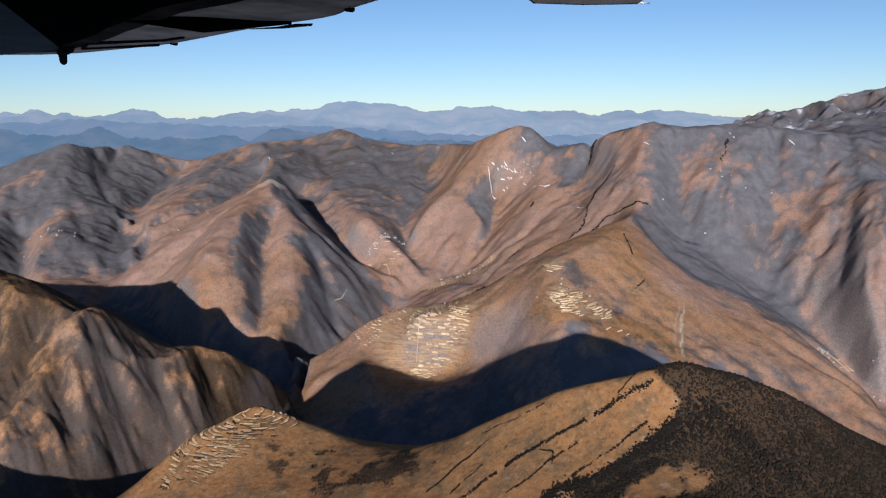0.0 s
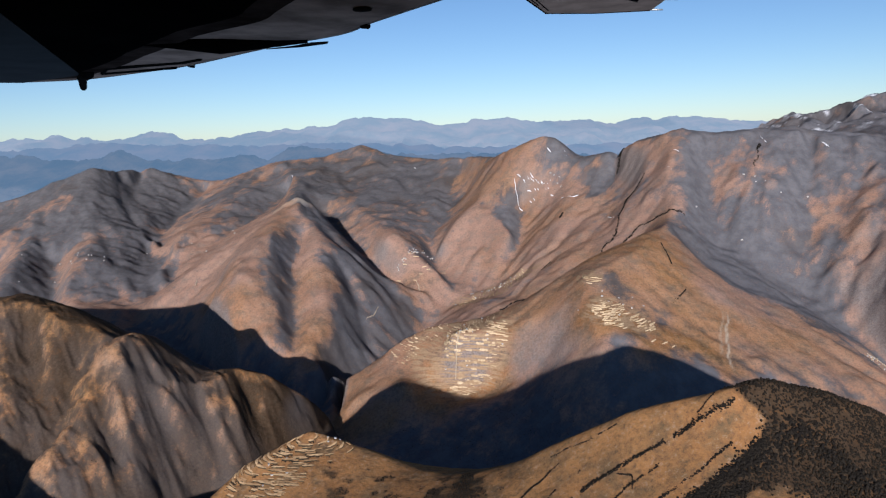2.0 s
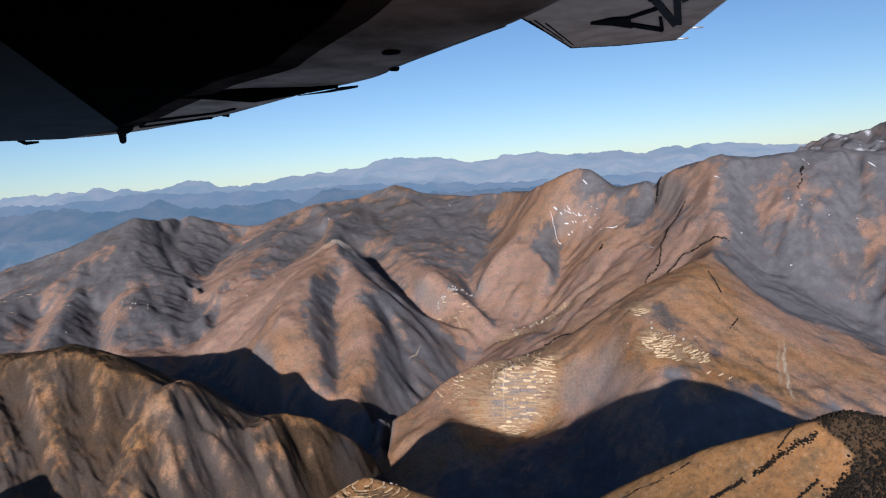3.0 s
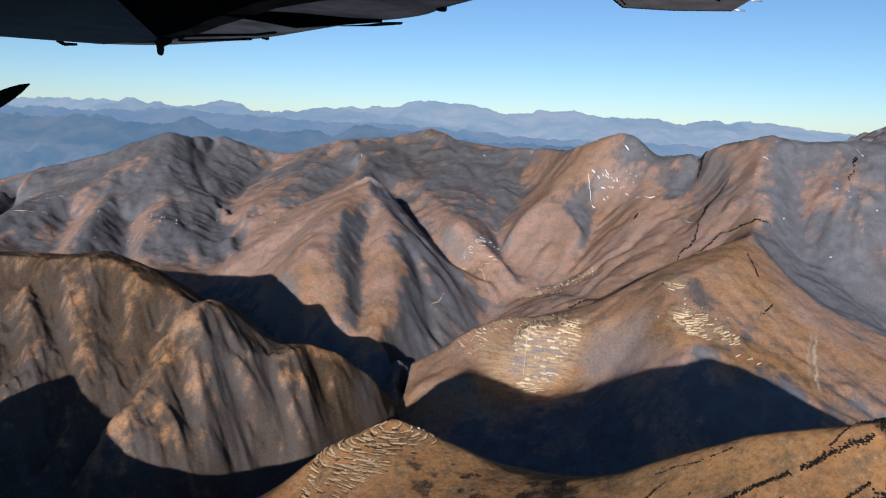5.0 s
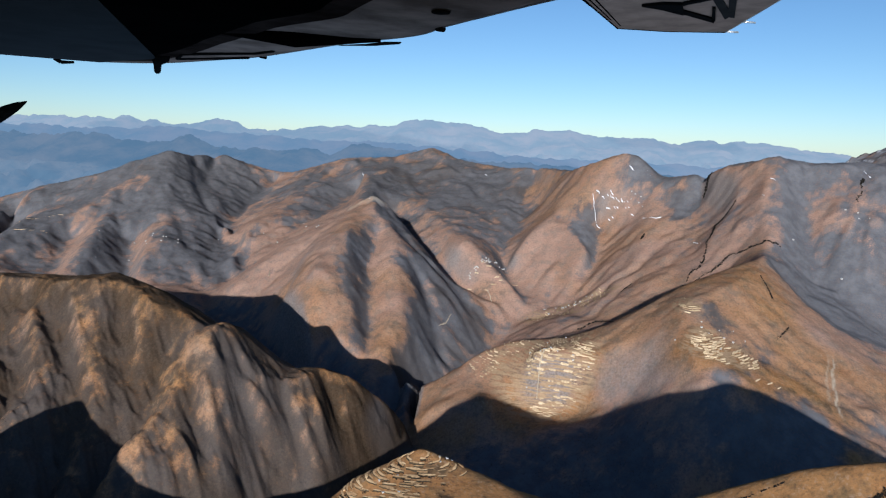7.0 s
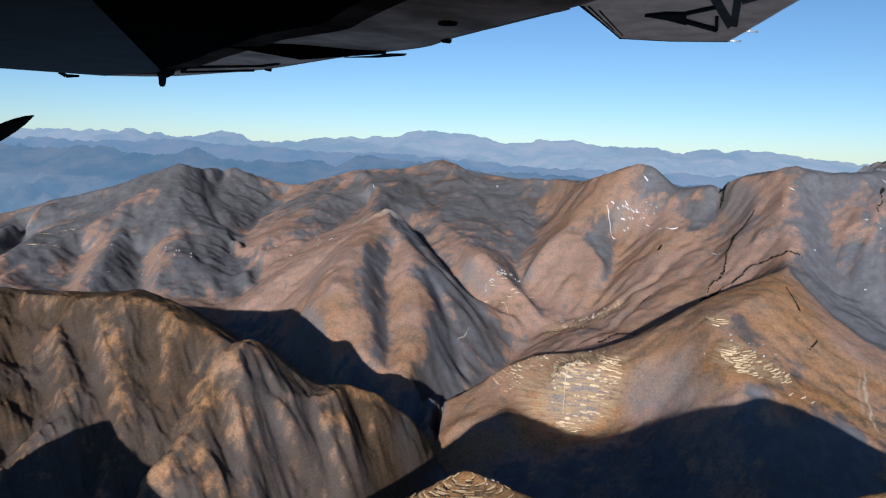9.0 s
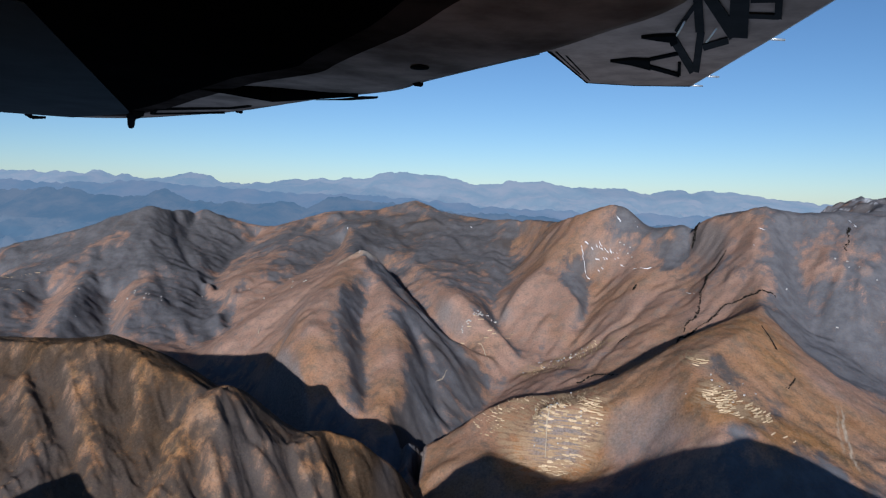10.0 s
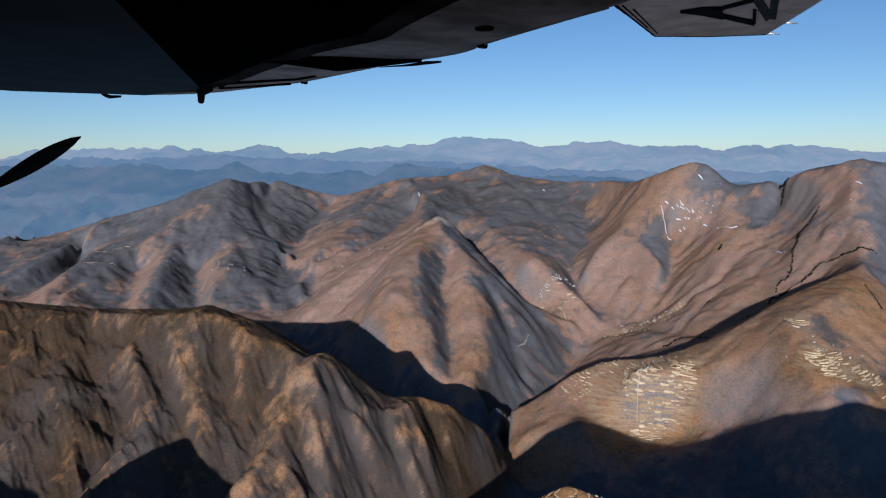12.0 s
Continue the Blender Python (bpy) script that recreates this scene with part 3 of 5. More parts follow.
def cover_at(x, y, z):
    """Shares of forest, fields, snow, bare earth, heath and rock on the ground at (x, y)."""
    n1, n2, n3 = fbm(x, y, 120, 5, 61), fbm(x, y, 40, 5, 71), fbm(x, y, 12, 4, 81)
    hol, st = sample(hollow, x, y), sample(steep, x, y)
    rib = 0.6 * sample(ribs, x, y) + 0.4 * sample(rills, x, y)
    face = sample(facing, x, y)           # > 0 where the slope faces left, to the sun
    n4 = fbm(x, y, 4.5, 3, 87)
    stream = np.abs(x - np.interp(y, [540, 600, 665, 765, 868], [-122, -190, -265, -330, -385]))
    # dark blue-grey wood cover paints the navy shade into the deep valley
    gorge_shade = np.clip((78 + 24 * np.clip((x - 30) / 60, 0, 1) * np.clip((165 - x) / 30, 0, 1) - 30 * np.clip((x - 150) / 40, 0, 1) * np.clip((y - 430) / 20, 0, 1) + 14 * n2 - z) / 26, 0, 1) * np.clip((225 + 20 * n3 - x) / 30 + np.clip((430 - y) / 20, 0, 1), 0, 1) * np.clip((y - 296) / 16, 0, 1) * np.clip((548 + 14 * n2 - y) / 40, 0, 1) * np.clip((x + 130) / 30, 0, 1)
    gorge_shade = np.maximum(gorge_shade, np.clip((74 + 10 * n3 - stream) / 20, 0, 1) * np.clip((y - 470) / 30, 0, 1) * np.clip((820 - y) / 60, 0, 1) * np.clip((70 + 14 * n2 - z) / 22, 0, 1) * np.clip((-125 - x) / 15, 0, 1))
    east = np.clip((x - 180) / 120, 0, 1) * np.clip((y - 600) / 100, 0, 1)
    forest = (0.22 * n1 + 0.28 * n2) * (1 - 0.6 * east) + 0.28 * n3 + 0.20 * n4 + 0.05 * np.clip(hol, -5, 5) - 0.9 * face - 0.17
    forest += (0.45 + 0.25 * np.clip((x + 50) / 100, 0, 1)) * np.clip((y - 780) / 160, 0, 1) * np.clip((z - 115) / 70, 0, 1)
    forest += 0.35 * oval(x, y, -580, 1090, 280, 260) + 0.7 * oval(x, y, -1000, 1200, 420, 330) + 0.3 * oval(x, y, -500, 870, 170, 110) + 0.28 * oval(x, y, -120, 1300, 330, 190) + np.clip((y - 1440 + 0.3 * (x + 700)) / 80, 0, 1) * np.clip((-x - 640) / 40, 0, 1)
    forest += 0.68 * east + 0.20 * oval(x, y, 480, 760, 150, 180) - 0.1 * sample(summit, x, y)
    forest += 0.75 * patches(x, y, WOODS) - (0.75 - 0.4 * east) * patches(x, y, MEADOWS) - 0.26 * sample(calm, x, y) * np.clip((y - 420) / 40, 0, 1)
    edge = np.interp(y, [150, 200, 204, 210, 216, 223, 232], [34, 36, 52, 66, 74, 68, 66])
    wood = np.clip((x - edge) / 4 + 0.9 * n3 + 0.3, 0, 1) * np.clip((270 - y) / 20, 0, 1) * (1 - np.clip(oval(x, y, 63, 190, 13, 6, 15, 0.9) * (1 + 0.5 * n3 + 0.5 * n4), 0, 1))
    scrub = oval(x, y, -46, 266, 52, 24, -28, 0.7) * np.clip(0.50 + 0.6 * n2 + 0.75 * n3 + 0.8 * n4, 0, 1)
    near = np.clip((330 - y) / 20, 0, 1) * np.clip((x + 190) / 30, 0, 1)
    forest = forest * (1 - near) - near * 0.6 + 1.6 * wood + 1.05 * scrub * near + 1.2 * gorge_shade
    side = sample(bankside, x, y)
    # scrub cover also paints shade on right-facing flanks, hollows and the left end
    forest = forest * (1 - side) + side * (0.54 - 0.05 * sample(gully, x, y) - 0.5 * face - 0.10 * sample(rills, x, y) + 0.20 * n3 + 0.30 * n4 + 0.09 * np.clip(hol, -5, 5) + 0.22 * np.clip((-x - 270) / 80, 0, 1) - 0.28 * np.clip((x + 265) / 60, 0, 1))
    forest -= (0.34 + 0.06 * np.clip((-x - 380) / 60, 0, 1)) * rib * np.clip((y - 560) / 200, 0, 1)
    forest = np.clip(forest + 0.35, 0, 1)
    field = np.clip(oval(x, y, -20, 590, 46, 46, 0) + 0.7 * oval(x, y, 20, 830, 60, 28, -10) + oval(x, y, 98, 528, 26, 20, -10) + 0.8 * oval(x, y, 86, 578, 11, 18)
                    + 0.5 * oval(x, y, 325, 585, 18, 12), 0, 1)
    forest = forest * (1 - 1.0 * field * np.clip((y - 450) / 40, 0, 1))
    way = x - np.interp(y, [500, 520, 540, 556, 574], [174, 178, 184, 190, 196]) + 1.5 * n3
    bare = np.clip(1.2 - np.abs(way) / 1.1, 0, 1) * np.clip((y - 496) / 8, 0, 1) * np.clip((578 - y) / 12, 0, 1)
    bare = np.maximum(0.85 * bare, 0.4 * np.clip(1.1 - np.abs(way + 6 - 0.03 * (y - 500)) / 1.2, 0, 1) * np.clip((y - 515) / 8, 0, 1) * np.clip((580 - y) / 12, 0, 1))
    bare = np.maximum(bare, 0.35 * sample(knob, x, y))
    snow = 0.8 * np.clip(1.6 * n3 + 0.8 * n2 - 0.9, 0, 1) * sample(summit, x, y)
    # heath share grows with distance and leftwards, bringing the haze colours in
    heath = np.clip((0.60 + 0.40 * np.clip((y - 450) / 400, 0, 1)) * np.clip((y - 420) / 50, 0, 1) * (1 - sample(bankside, x, y)) + 0.12 * sample(bankside, x, y) + 0.5 * oval(x, y, -470, 860, 170, 110) - 0.05 * oval(x, y, -60, 1250, 340, 230) - 0.1 * oval(x, y, 150, 1010, 170, 110) - 0.30 * sample(calm, x, y) + 0.9 * gorge_shade + 0.25 * oval(x, y, 330, 700, 160, 160) + 0.35 * np.clip((-x - 250) / 250, 0, 1) * np.clip((y - 600) / 150, 0, 1) + 0.15 * n1 + 0.28 * n2, 0, 1) * (1 - 0.4 * side) * (1 - 0.9 * near)
    stone = np.clip((st - 1.05) * 1.0 + 0.25 * n2 + 0.8 * sample(summit, x, y) + 0.35 * sample(crags, x, y) * (0.5 + n2), 0, 0.8) * np.clip((y - 350) / 200, 0, 1)
    return np.stack((forest, field, snow, np.ones_like(x)), -1), np.stack((bare, heath, stone, np.ones_like(x)), -1)


def sheet(name, xs, ys, zs, mat):
    """A mesh from a rectangular field of points."""
    nr, nc = xs.shape
    me = bpy.data.meshes.new(name)
    idx = np.arange(nr * nc).reshape(nr, nc)
    quads = np.stack((idx[:-1, :-1], idx[:-1, 1:], idx[1:, 1:], idx[1:, :-1]), -1).reshape(-1, 4)
    me.vertices.add(nr * nc)
    me.vertices.foreach_set("co", np.stack((xs, ys, zs), -1).astype(np.float32).ravel())
    me.loops.add(quads.size)
    me.loops.foreach_set("vertex_index", quads.astype(np.int32).ravel())
    me.polygons.add(len(quads))
    me.polygons.foreach_set("loop_start", np.arange(0, quads.size, 4, dtype=np.int32))
    me.polygons.foreach_set("use_smooth", np.ones(len(quads), dtype=bool))
    me.update(calc_edges=True)
    me.validate()
    me.materials.append(mat)
    return new(name, me)


def colour_layer(ob, name, values):
    a = ob.data.color_attributes.new(name, "FLOAT_COLOR", "POINT")
    a.data.foreach_set("color", values.astype(np.float32).reshape(-1))


# the sheet spreads like a fan, finer where the ground is near
rows = 130 * np.exp(np.linspace(0, math.log(1740 / 130), 780)) - 0.0
cols = np.linspace(-0.86, 0.78, 820)
fy, fu = np.meshgrid(rows, cols, indexing="ij")
fx = fu * (fy + 110) - 20
fz = sample(height, fx, fy)
fa = fx + 1.0 * (fy - 470) + 7 * fbm(fx, fy, 90, 3, 53, gain=0.4)
fz = fz + sample(below, fx, fy) * (1.7 * fbm(fa, 0.5 * fy, 17, 5, 165, ridged=True, gain=0.6) - 0.7)
fz = fz - 0.6 * np.clip(-1050 - fx, 0, None)
fz = fz + np.clip(fy / 700, 0.15, 1) * 0.7 * fbm(fx, fy, 9, 4, 91)
ground = sheet("ground", fx, fy, fz, LAND)
tagged(ground, "steep brown mountain slopes with dry grass, scrub and gullies", "mountains", kind="structure")
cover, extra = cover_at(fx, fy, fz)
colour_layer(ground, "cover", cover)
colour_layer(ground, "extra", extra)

behind_x, behind_y = np.meshgrid(np.linspace(X0, X1, 200), np.linspace(Y0, 136, 60), indexing="xy")
behind = sheet("ground_behind", behind_x, behind_y, sample(height, behind_x, behind_y) - 1.0, LAND)
tagged(behind, "brown valley ground under the flight path", "ground", kind="structure")
cover, extra = cover_at(behind_x, behind_y, behind_y * 0)
colour_layer(behind, "cover", cover)
colour_layer(behind, "extra", extra)

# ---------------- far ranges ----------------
# haze is put into the colours and the glow of the far ranges
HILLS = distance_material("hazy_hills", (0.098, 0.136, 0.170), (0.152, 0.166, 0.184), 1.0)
# grey-blue of the haze put into the lowland's own colour
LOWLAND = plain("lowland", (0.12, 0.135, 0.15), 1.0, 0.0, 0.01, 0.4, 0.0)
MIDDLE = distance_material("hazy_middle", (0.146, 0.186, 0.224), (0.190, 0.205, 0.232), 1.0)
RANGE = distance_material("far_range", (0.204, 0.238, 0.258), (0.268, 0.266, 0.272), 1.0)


def range_of(name, pts, depth, foot, mat, seed, relief, label):
    """A mountain range along a crest, with spurs on both flanks."""
    px, py, pz = (np.array(v, dtype=float) for v in zip(*pts))
    u = np.linspace(px[0], px[-1], 420)
    v = np.linspace(-1, 0.5, 60)
    uu, vv = np.meshgrid(u, v, indexing="ij")
    top = np.interp(uu, px, pz) + relief * 0.35 * fbm(uu, vv * 0, relief * 3, 6, seed, gain=0.64)
    yy = np.interp(uu, px, py) + vv * depth
    zz = foot + (top - foot) * (1 - np.abs(vv) ** 0.8 * np.where(vv > 0, 1.6, 1.0)) + relief * np.abs(vv) * 1.6 * fbm(uu, yy, relief * 6, 5, seed + 7, ridged=True)
    ob = sheet(name, uu, yy, zz, mat)
    return tagged(ob, label, "mountains", kind="structure")


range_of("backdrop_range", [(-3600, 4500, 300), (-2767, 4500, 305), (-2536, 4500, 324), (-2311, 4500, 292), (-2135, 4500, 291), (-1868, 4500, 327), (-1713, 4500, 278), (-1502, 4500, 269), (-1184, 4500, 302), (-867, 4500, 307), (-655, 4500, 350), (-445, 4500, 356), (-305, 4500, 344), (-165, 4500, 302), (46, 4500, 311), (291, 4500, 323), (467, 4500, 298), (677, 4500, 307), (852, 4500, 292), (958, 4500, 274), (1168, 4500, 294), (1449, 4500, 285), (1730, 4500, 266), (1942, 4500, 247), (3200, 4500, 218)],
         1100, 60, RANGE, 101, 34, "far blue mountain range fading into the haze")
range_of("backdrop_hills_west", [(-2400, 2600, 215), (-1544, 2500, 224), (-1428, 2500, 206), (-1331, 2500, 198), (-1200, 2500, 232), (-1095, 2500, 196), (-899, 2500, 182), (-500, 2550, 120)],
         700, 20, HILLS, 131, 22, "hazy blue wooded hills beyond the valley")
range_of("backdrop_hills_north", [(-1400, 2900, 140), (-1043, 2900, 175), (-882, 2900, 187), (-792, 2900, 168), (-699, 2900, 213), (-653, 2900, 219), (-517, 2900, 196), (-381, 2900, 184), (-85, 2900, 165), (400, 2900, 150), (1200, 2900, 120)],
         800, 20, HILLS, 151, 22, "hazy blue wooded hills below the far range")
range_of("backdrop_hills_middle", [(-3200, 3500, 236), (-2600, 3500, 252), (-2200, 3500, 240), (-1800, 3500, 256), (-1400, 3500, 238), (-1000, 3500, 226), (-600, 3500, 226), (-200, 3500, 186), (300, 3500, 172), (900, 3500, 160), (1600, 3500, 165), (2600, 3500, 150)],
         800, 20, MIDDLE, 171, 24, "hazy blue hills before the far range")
plain_ob = sheet("backdrop_plain", *[a for a in (np.meshgrid(np.linspace(-4600, 4600, 40), np.linspace(-1800, 4800, 40), indexing="ij"))], np.full((40, 40), -14.0), LOWLAND)
tagged(plain_ob, "hazy low ground between the ranges", "ground", kind="structure")

# ---------------- meshes ----------------
def joined(name, verts, faces, mat, parent=None):
    me = bpy.data.meshes.new(name)
    me.from_pydata(verts, [], faces)
    me.update()
    me.materials.append(mat)
    ob = new(name, me)
    ob.parent = parent
    return ob


def part(name, bm, mat, parent, label="", smooth=False):
    """One bmesh as one mesh object under a thing."""
    bmesh.ops.recalc_face_normals(bm, faces=bm.faces)
    me = bpy.data.meshes.new(name)
    for f in bm.faces:
        f.smooth = smooth
    bm.to_mesh(me)
    bm.free()
    me.materials.append(mat)
    ob = new(name, me)
    ob.parent = parent
    return tagged(ob, label) if label else ob


def land_z(x, y):
    return sample(height, np.asarray(x, dtype=float), np.asarray(y, dtype=float))


# ---------------- woods ----------------
def leaf_material(name, dark, pale):
    m, nt, b = material(name, 0.9, 0.0, 0.1)
    g = nt.nodes.new("ShaderNodeNewGeometry")
    col = mix(nt, g.outputs["Random Per Island"], dark, pale)
    wire(nt, mix(nt, ramp(nt, noise_node(nt, 2.0, 5), 0.3, 0.7), col, tuple(0.6 * c for c in dark)), b.inputs["Base Color"])
    return m


LEAF = leaf_material("wood_near", (0.021, 0.0165, 0.0115), (0.033, 0.0255, 0.018))
BUSH = leaf_material("hedge_bush", (0.012, 0.010, 0.008), (0.030, 0.024, 0.018))
LEAF_FAR = leaf_material("wood_far", (0.060, 0.045, 0.030), (0.125, 0.092, 0.060))


def crown_shape(rings, rs):
    """An uneven crown: rings of (height, radius), closed by a tip."""
    v, f = [], []
    n = 5
    for h, r in rings:
        v += [(r * math.cos(2 * math.pi * (k + rs.uniform(-0.2, 0.2)) / n) * rs.uniform(0.75, 1.25), r * math.sin(2 * math.pi * k / n) * rs.uniform(0.75, 1.25), h + rs.uniform(-0.06, 0.06)) for k in range(n)]
    top = len(v)
    v.append((rs.uniform(-0.1, 0.1), rs.uniform(-0.1, 0.1), rings[-1][0] + 0.28))
    for q in range(len(rings) - 1):
        for k in range(n):
            a, b = q * n + k, q * n + (k + 1) % n
            f += [(a, b, b + n), (a, b + n, a + n)]
    last = (len(rings) - 1) * n
    f += [(last + k, last + (k + 1) % n, top) for k in range(n)]
    return np.array(v), np.array(f)


def plant(name, xs, ys, sizes, mat, label, rings, seed, lift=0.0):
    """Many trees as one mesh of kind stuff; each tree turned, leaned and stretched its own way."""
    rs = np.random.RandomState(seed)
    shapes = [crown_shape(rings, rs) for _ in range(6)]
    zs = land_z(xs, ys)
    vs, fs, count = [], [], 0
    pick = rs.randint(0, 6, len(xs))
    for q in range(6):
        sel = pick == q
        v, f = shapes[q]
        n = sel.sum()
        if not n:
            continue
        a = rs.uniform(0, 2 * math.pi, n)
        w, h = sizes[sel] * rs.uniform(0.8, 1.25, n), sizes[sel] * rs.uniform(0.8, 1.4, n)
        c, d = np.cos(a)[:, None], np.sin(a)[:, None]
        x = (v[:, 0] * c - v[:, 1] * d) * w[:, None] + xs[sel][:, None]
        y = (v[:, 0] * d + v[:, 1] * c) * w[:, None] + ys[sel][:, None]
        z = v[:, 2] * h[:, None] + zs[sel][:, None] + lift
        vs.append(np.stack((x, y, z), -1).reshape(-1, 3))
        fs.append((f[None] + (np.arange(n) * len(v))[:, None, None] + count).reshape(-1, 3))
        count += n * len(v)
    vs, fs = np.concatenate(vs), np.concatenate(fs)
    me = bpy.data.meshes.new(name)
    me.vertices.add(len(vs))
    me.vertices.foreach_set("co", vs.astype(np.float32).ravel())
    me.loops.add(fs.size)
    me.loops.foreach_set("vertex_index", fs.astype(np.int32).ravel())
    me.polygons.add(len(fs))
    me.polygons.foreach_set("loop_start", np.arange(0, fs.size, 3, dtype=np.int32))
    me.update(calc_edges=True)
    me.materials.append(mat)
    return tagged(new(name, me), label, "trees", kind="stuff")


CROWN = [(-0.15, 0.40), (0.2, 0.58), (0.55, 0.36)]
LOW = [(-0.15, 0.35), (0.3, 0.5)]


def wooded(x0, x1, y0, y1, n, least, seed):
    """Places where the cover is wood, drawn at random."""
    rs = np.random.RandomState(seed)
    x, y = rs.uniform(x0, x1, n), rs.uniform(y0, y1, n)
    keep = np.abs(x + 20) < 0.85 * (y + 110)
    x, y = x[keep], y[keep]
    c, _ = cover_at(x, y, land_z(x, y))
    keep = c[:, 0] > least + rs.uniform(-0.15, 0.25, len(x))
    return x[keep], y[keep]


wx, wy = wooded(-110, 210, 140, 300, 120000, 0.50, 3)
plant("wood_on_near_hill", wx, wy, np.random.RandomState(4).uniform(0.35, 0.75, len(wx)) * np.where(wx < 20, 0.6, 1.0), LEAF, "dark bare winter wood on the near hill", CROWN, 6)
# taller, darker trees along the wood's edge
way = np.random.RandomState(31)
along = way.uniform(0, 1, 520)
wx = np.interp(along, [0, 0.3, 0.5, 0.6, 0.8, 1], [60, 73, 83, 89, 95, 105]) + way.normal(0, 2.4, 520)
wy = np.interp(along, [0, 0.3, 0.5, 0.6, 0.8, 1], [204, 206, 215, 210, 201, 196]) + way.normal(0, 2.0, 520)
plant("trees_at_wood_edge", wx, wy, way.uniform(0.6, 1.1, 520), BUSH, "dark evergreen trees along the edge of the bare wood", CROWN, 36)
wx, wy = wooded(-620, 60, 330, 560, 45000, 0.45, 13)
plant("scrub_on_river_bank", wx, wy, np.random.RandomState(14).uniform(0.25, 0.55, len(wx)), LEAF_FAR, "grey-brown scrub on the gullied river bank", LOW, 16)

def hedge(pts, width, seed, size=1.0, label="dark hedge along a bank on the grassy slope", name="hedge"):
    """A row of bushes on the bank between two fields."""
    rs = np.random.RandomState(seed)
    xs, ys = [], []
    for a, b in zip(pts, pts[1:]):
        n = int(math.hypot(b[0] - a[0], b[1] - a[1]) * (4.0 + 6.0 * width) / size ** 1.7)
        f = rs.uniform(0, 1, n)
        xs += list(a[0] + (b[0] - a[0]) * f)
        ys += list(a[1] + (b[1] - a[1]) * f)
    xs, ys = np.array(xs), np.array(ys)
    ys += (3.0 if name == "tree_line" else 0.8) * size * fbm(xs, ys, 7 * size, 2, seed) + rs.normal(0, width * 0.3 * size, len(ys))
    xs += rs.normal(0, 0.25 * width * max(0.05, size - 0.9), len(xs))
    keep = fbm(xs, ys, 5 * size, 2, seed + 3) > -0.8
    plant(name, xs[keep], ys[keep], rs.uniform(0.3, 0.75, keep.sum()) * min(1.4, 0.8 + width * 0.2) * size, BUSH, label, LOW, seed)


TREE_LINES = [([(208, 878), (184, 862), (161, 813), (135, 776)], 1.6, 2.0), ([(221, 762), (174, 785), (137, 771), (110, 748), (72, 728), (40, 752), (20, 738)], 1.4, 2.0), ([(205, 978), (193, 960)], 3.0, 2.2),
              ([(341, 862), (319, 830)], 1.5, 2.0), ([(164, 650), (165, 622)], 1.5, 1.6), ([(168, 592), (150, 565)], 0.8, 1.4), ([(85, 814), (72, 805)], 1.0, 1.8), ([(114, 914), (108, 905)], 2.0, 1.8)]
for k, (pts, w) in enumerate([
        ([(12, 247), (23, 243), (34, 240)], 0.5), ([(2, 216), (12, 221), (22, 223), (36, 224), (52, 222), (67, 222)], 1.3), ([(18, 211), (32, 215), (42, 217)], 0.5),
        ([(-12, 224), (-9, 226), (4, 236), (14, 240)], 0.6), ([(38, 205), (52, 209), (63, 213)], 0.8), ([(0, 222), (12, 229), (20, 232)], 0.5),
        # the 5.0 and 3.0 wide rows fill in the shaded strip below the wood
        ([(28, 202), (34, 202), (46, 200), (56, 203), (65, 206), (73, 212)], 5.0), ([(36, 190), (46, 194), (54, 197), (63, 199)], 3.0), ([(56, 224), (63, 227)], 0.4), ([(30, 222), (34, 218), (33, 214)], 0.4)]):
    hedge(pts, w + 0.25, 200 + 11 * k, 0.85)

for k, (pts, w, s) in enumerate(TREE_LINES):
    hedge(pts, w, 500 + 13 * k, s, "dark trees along a mountain gully", "tree_line")

# ---------------- fields ----------------
def field_material(name, dull, bright):
    m, nt, b = material(name, 0.95, 0.0, 0.05)
    info = nt.nodes.new("ShaderNodeObjectInfo")
    col = mix(nt, info.outputs["Random"], dull, bright)
    wire(nt, mix(nt, ramp(nt, noise_node(nt, 1.2, 5), 0.4, 0.75), col, tuple(0.75 * c for c in dull)), b.inputs["Base Color"])
    return m


FIELD = field_material("straw_field", (0.38, 0.275, 0.155), (0.70, 0.54, 0.34))
FIELD_NEAR = field_material("stubble_field", (0.37, 0.225, 0.105), (0.68, 0.48, 0.26))


RISER = plain("terrace_bank", (0.075, 0.055, 0.032), 0.95, 0.0, 1.5, 0.5, 0.05)


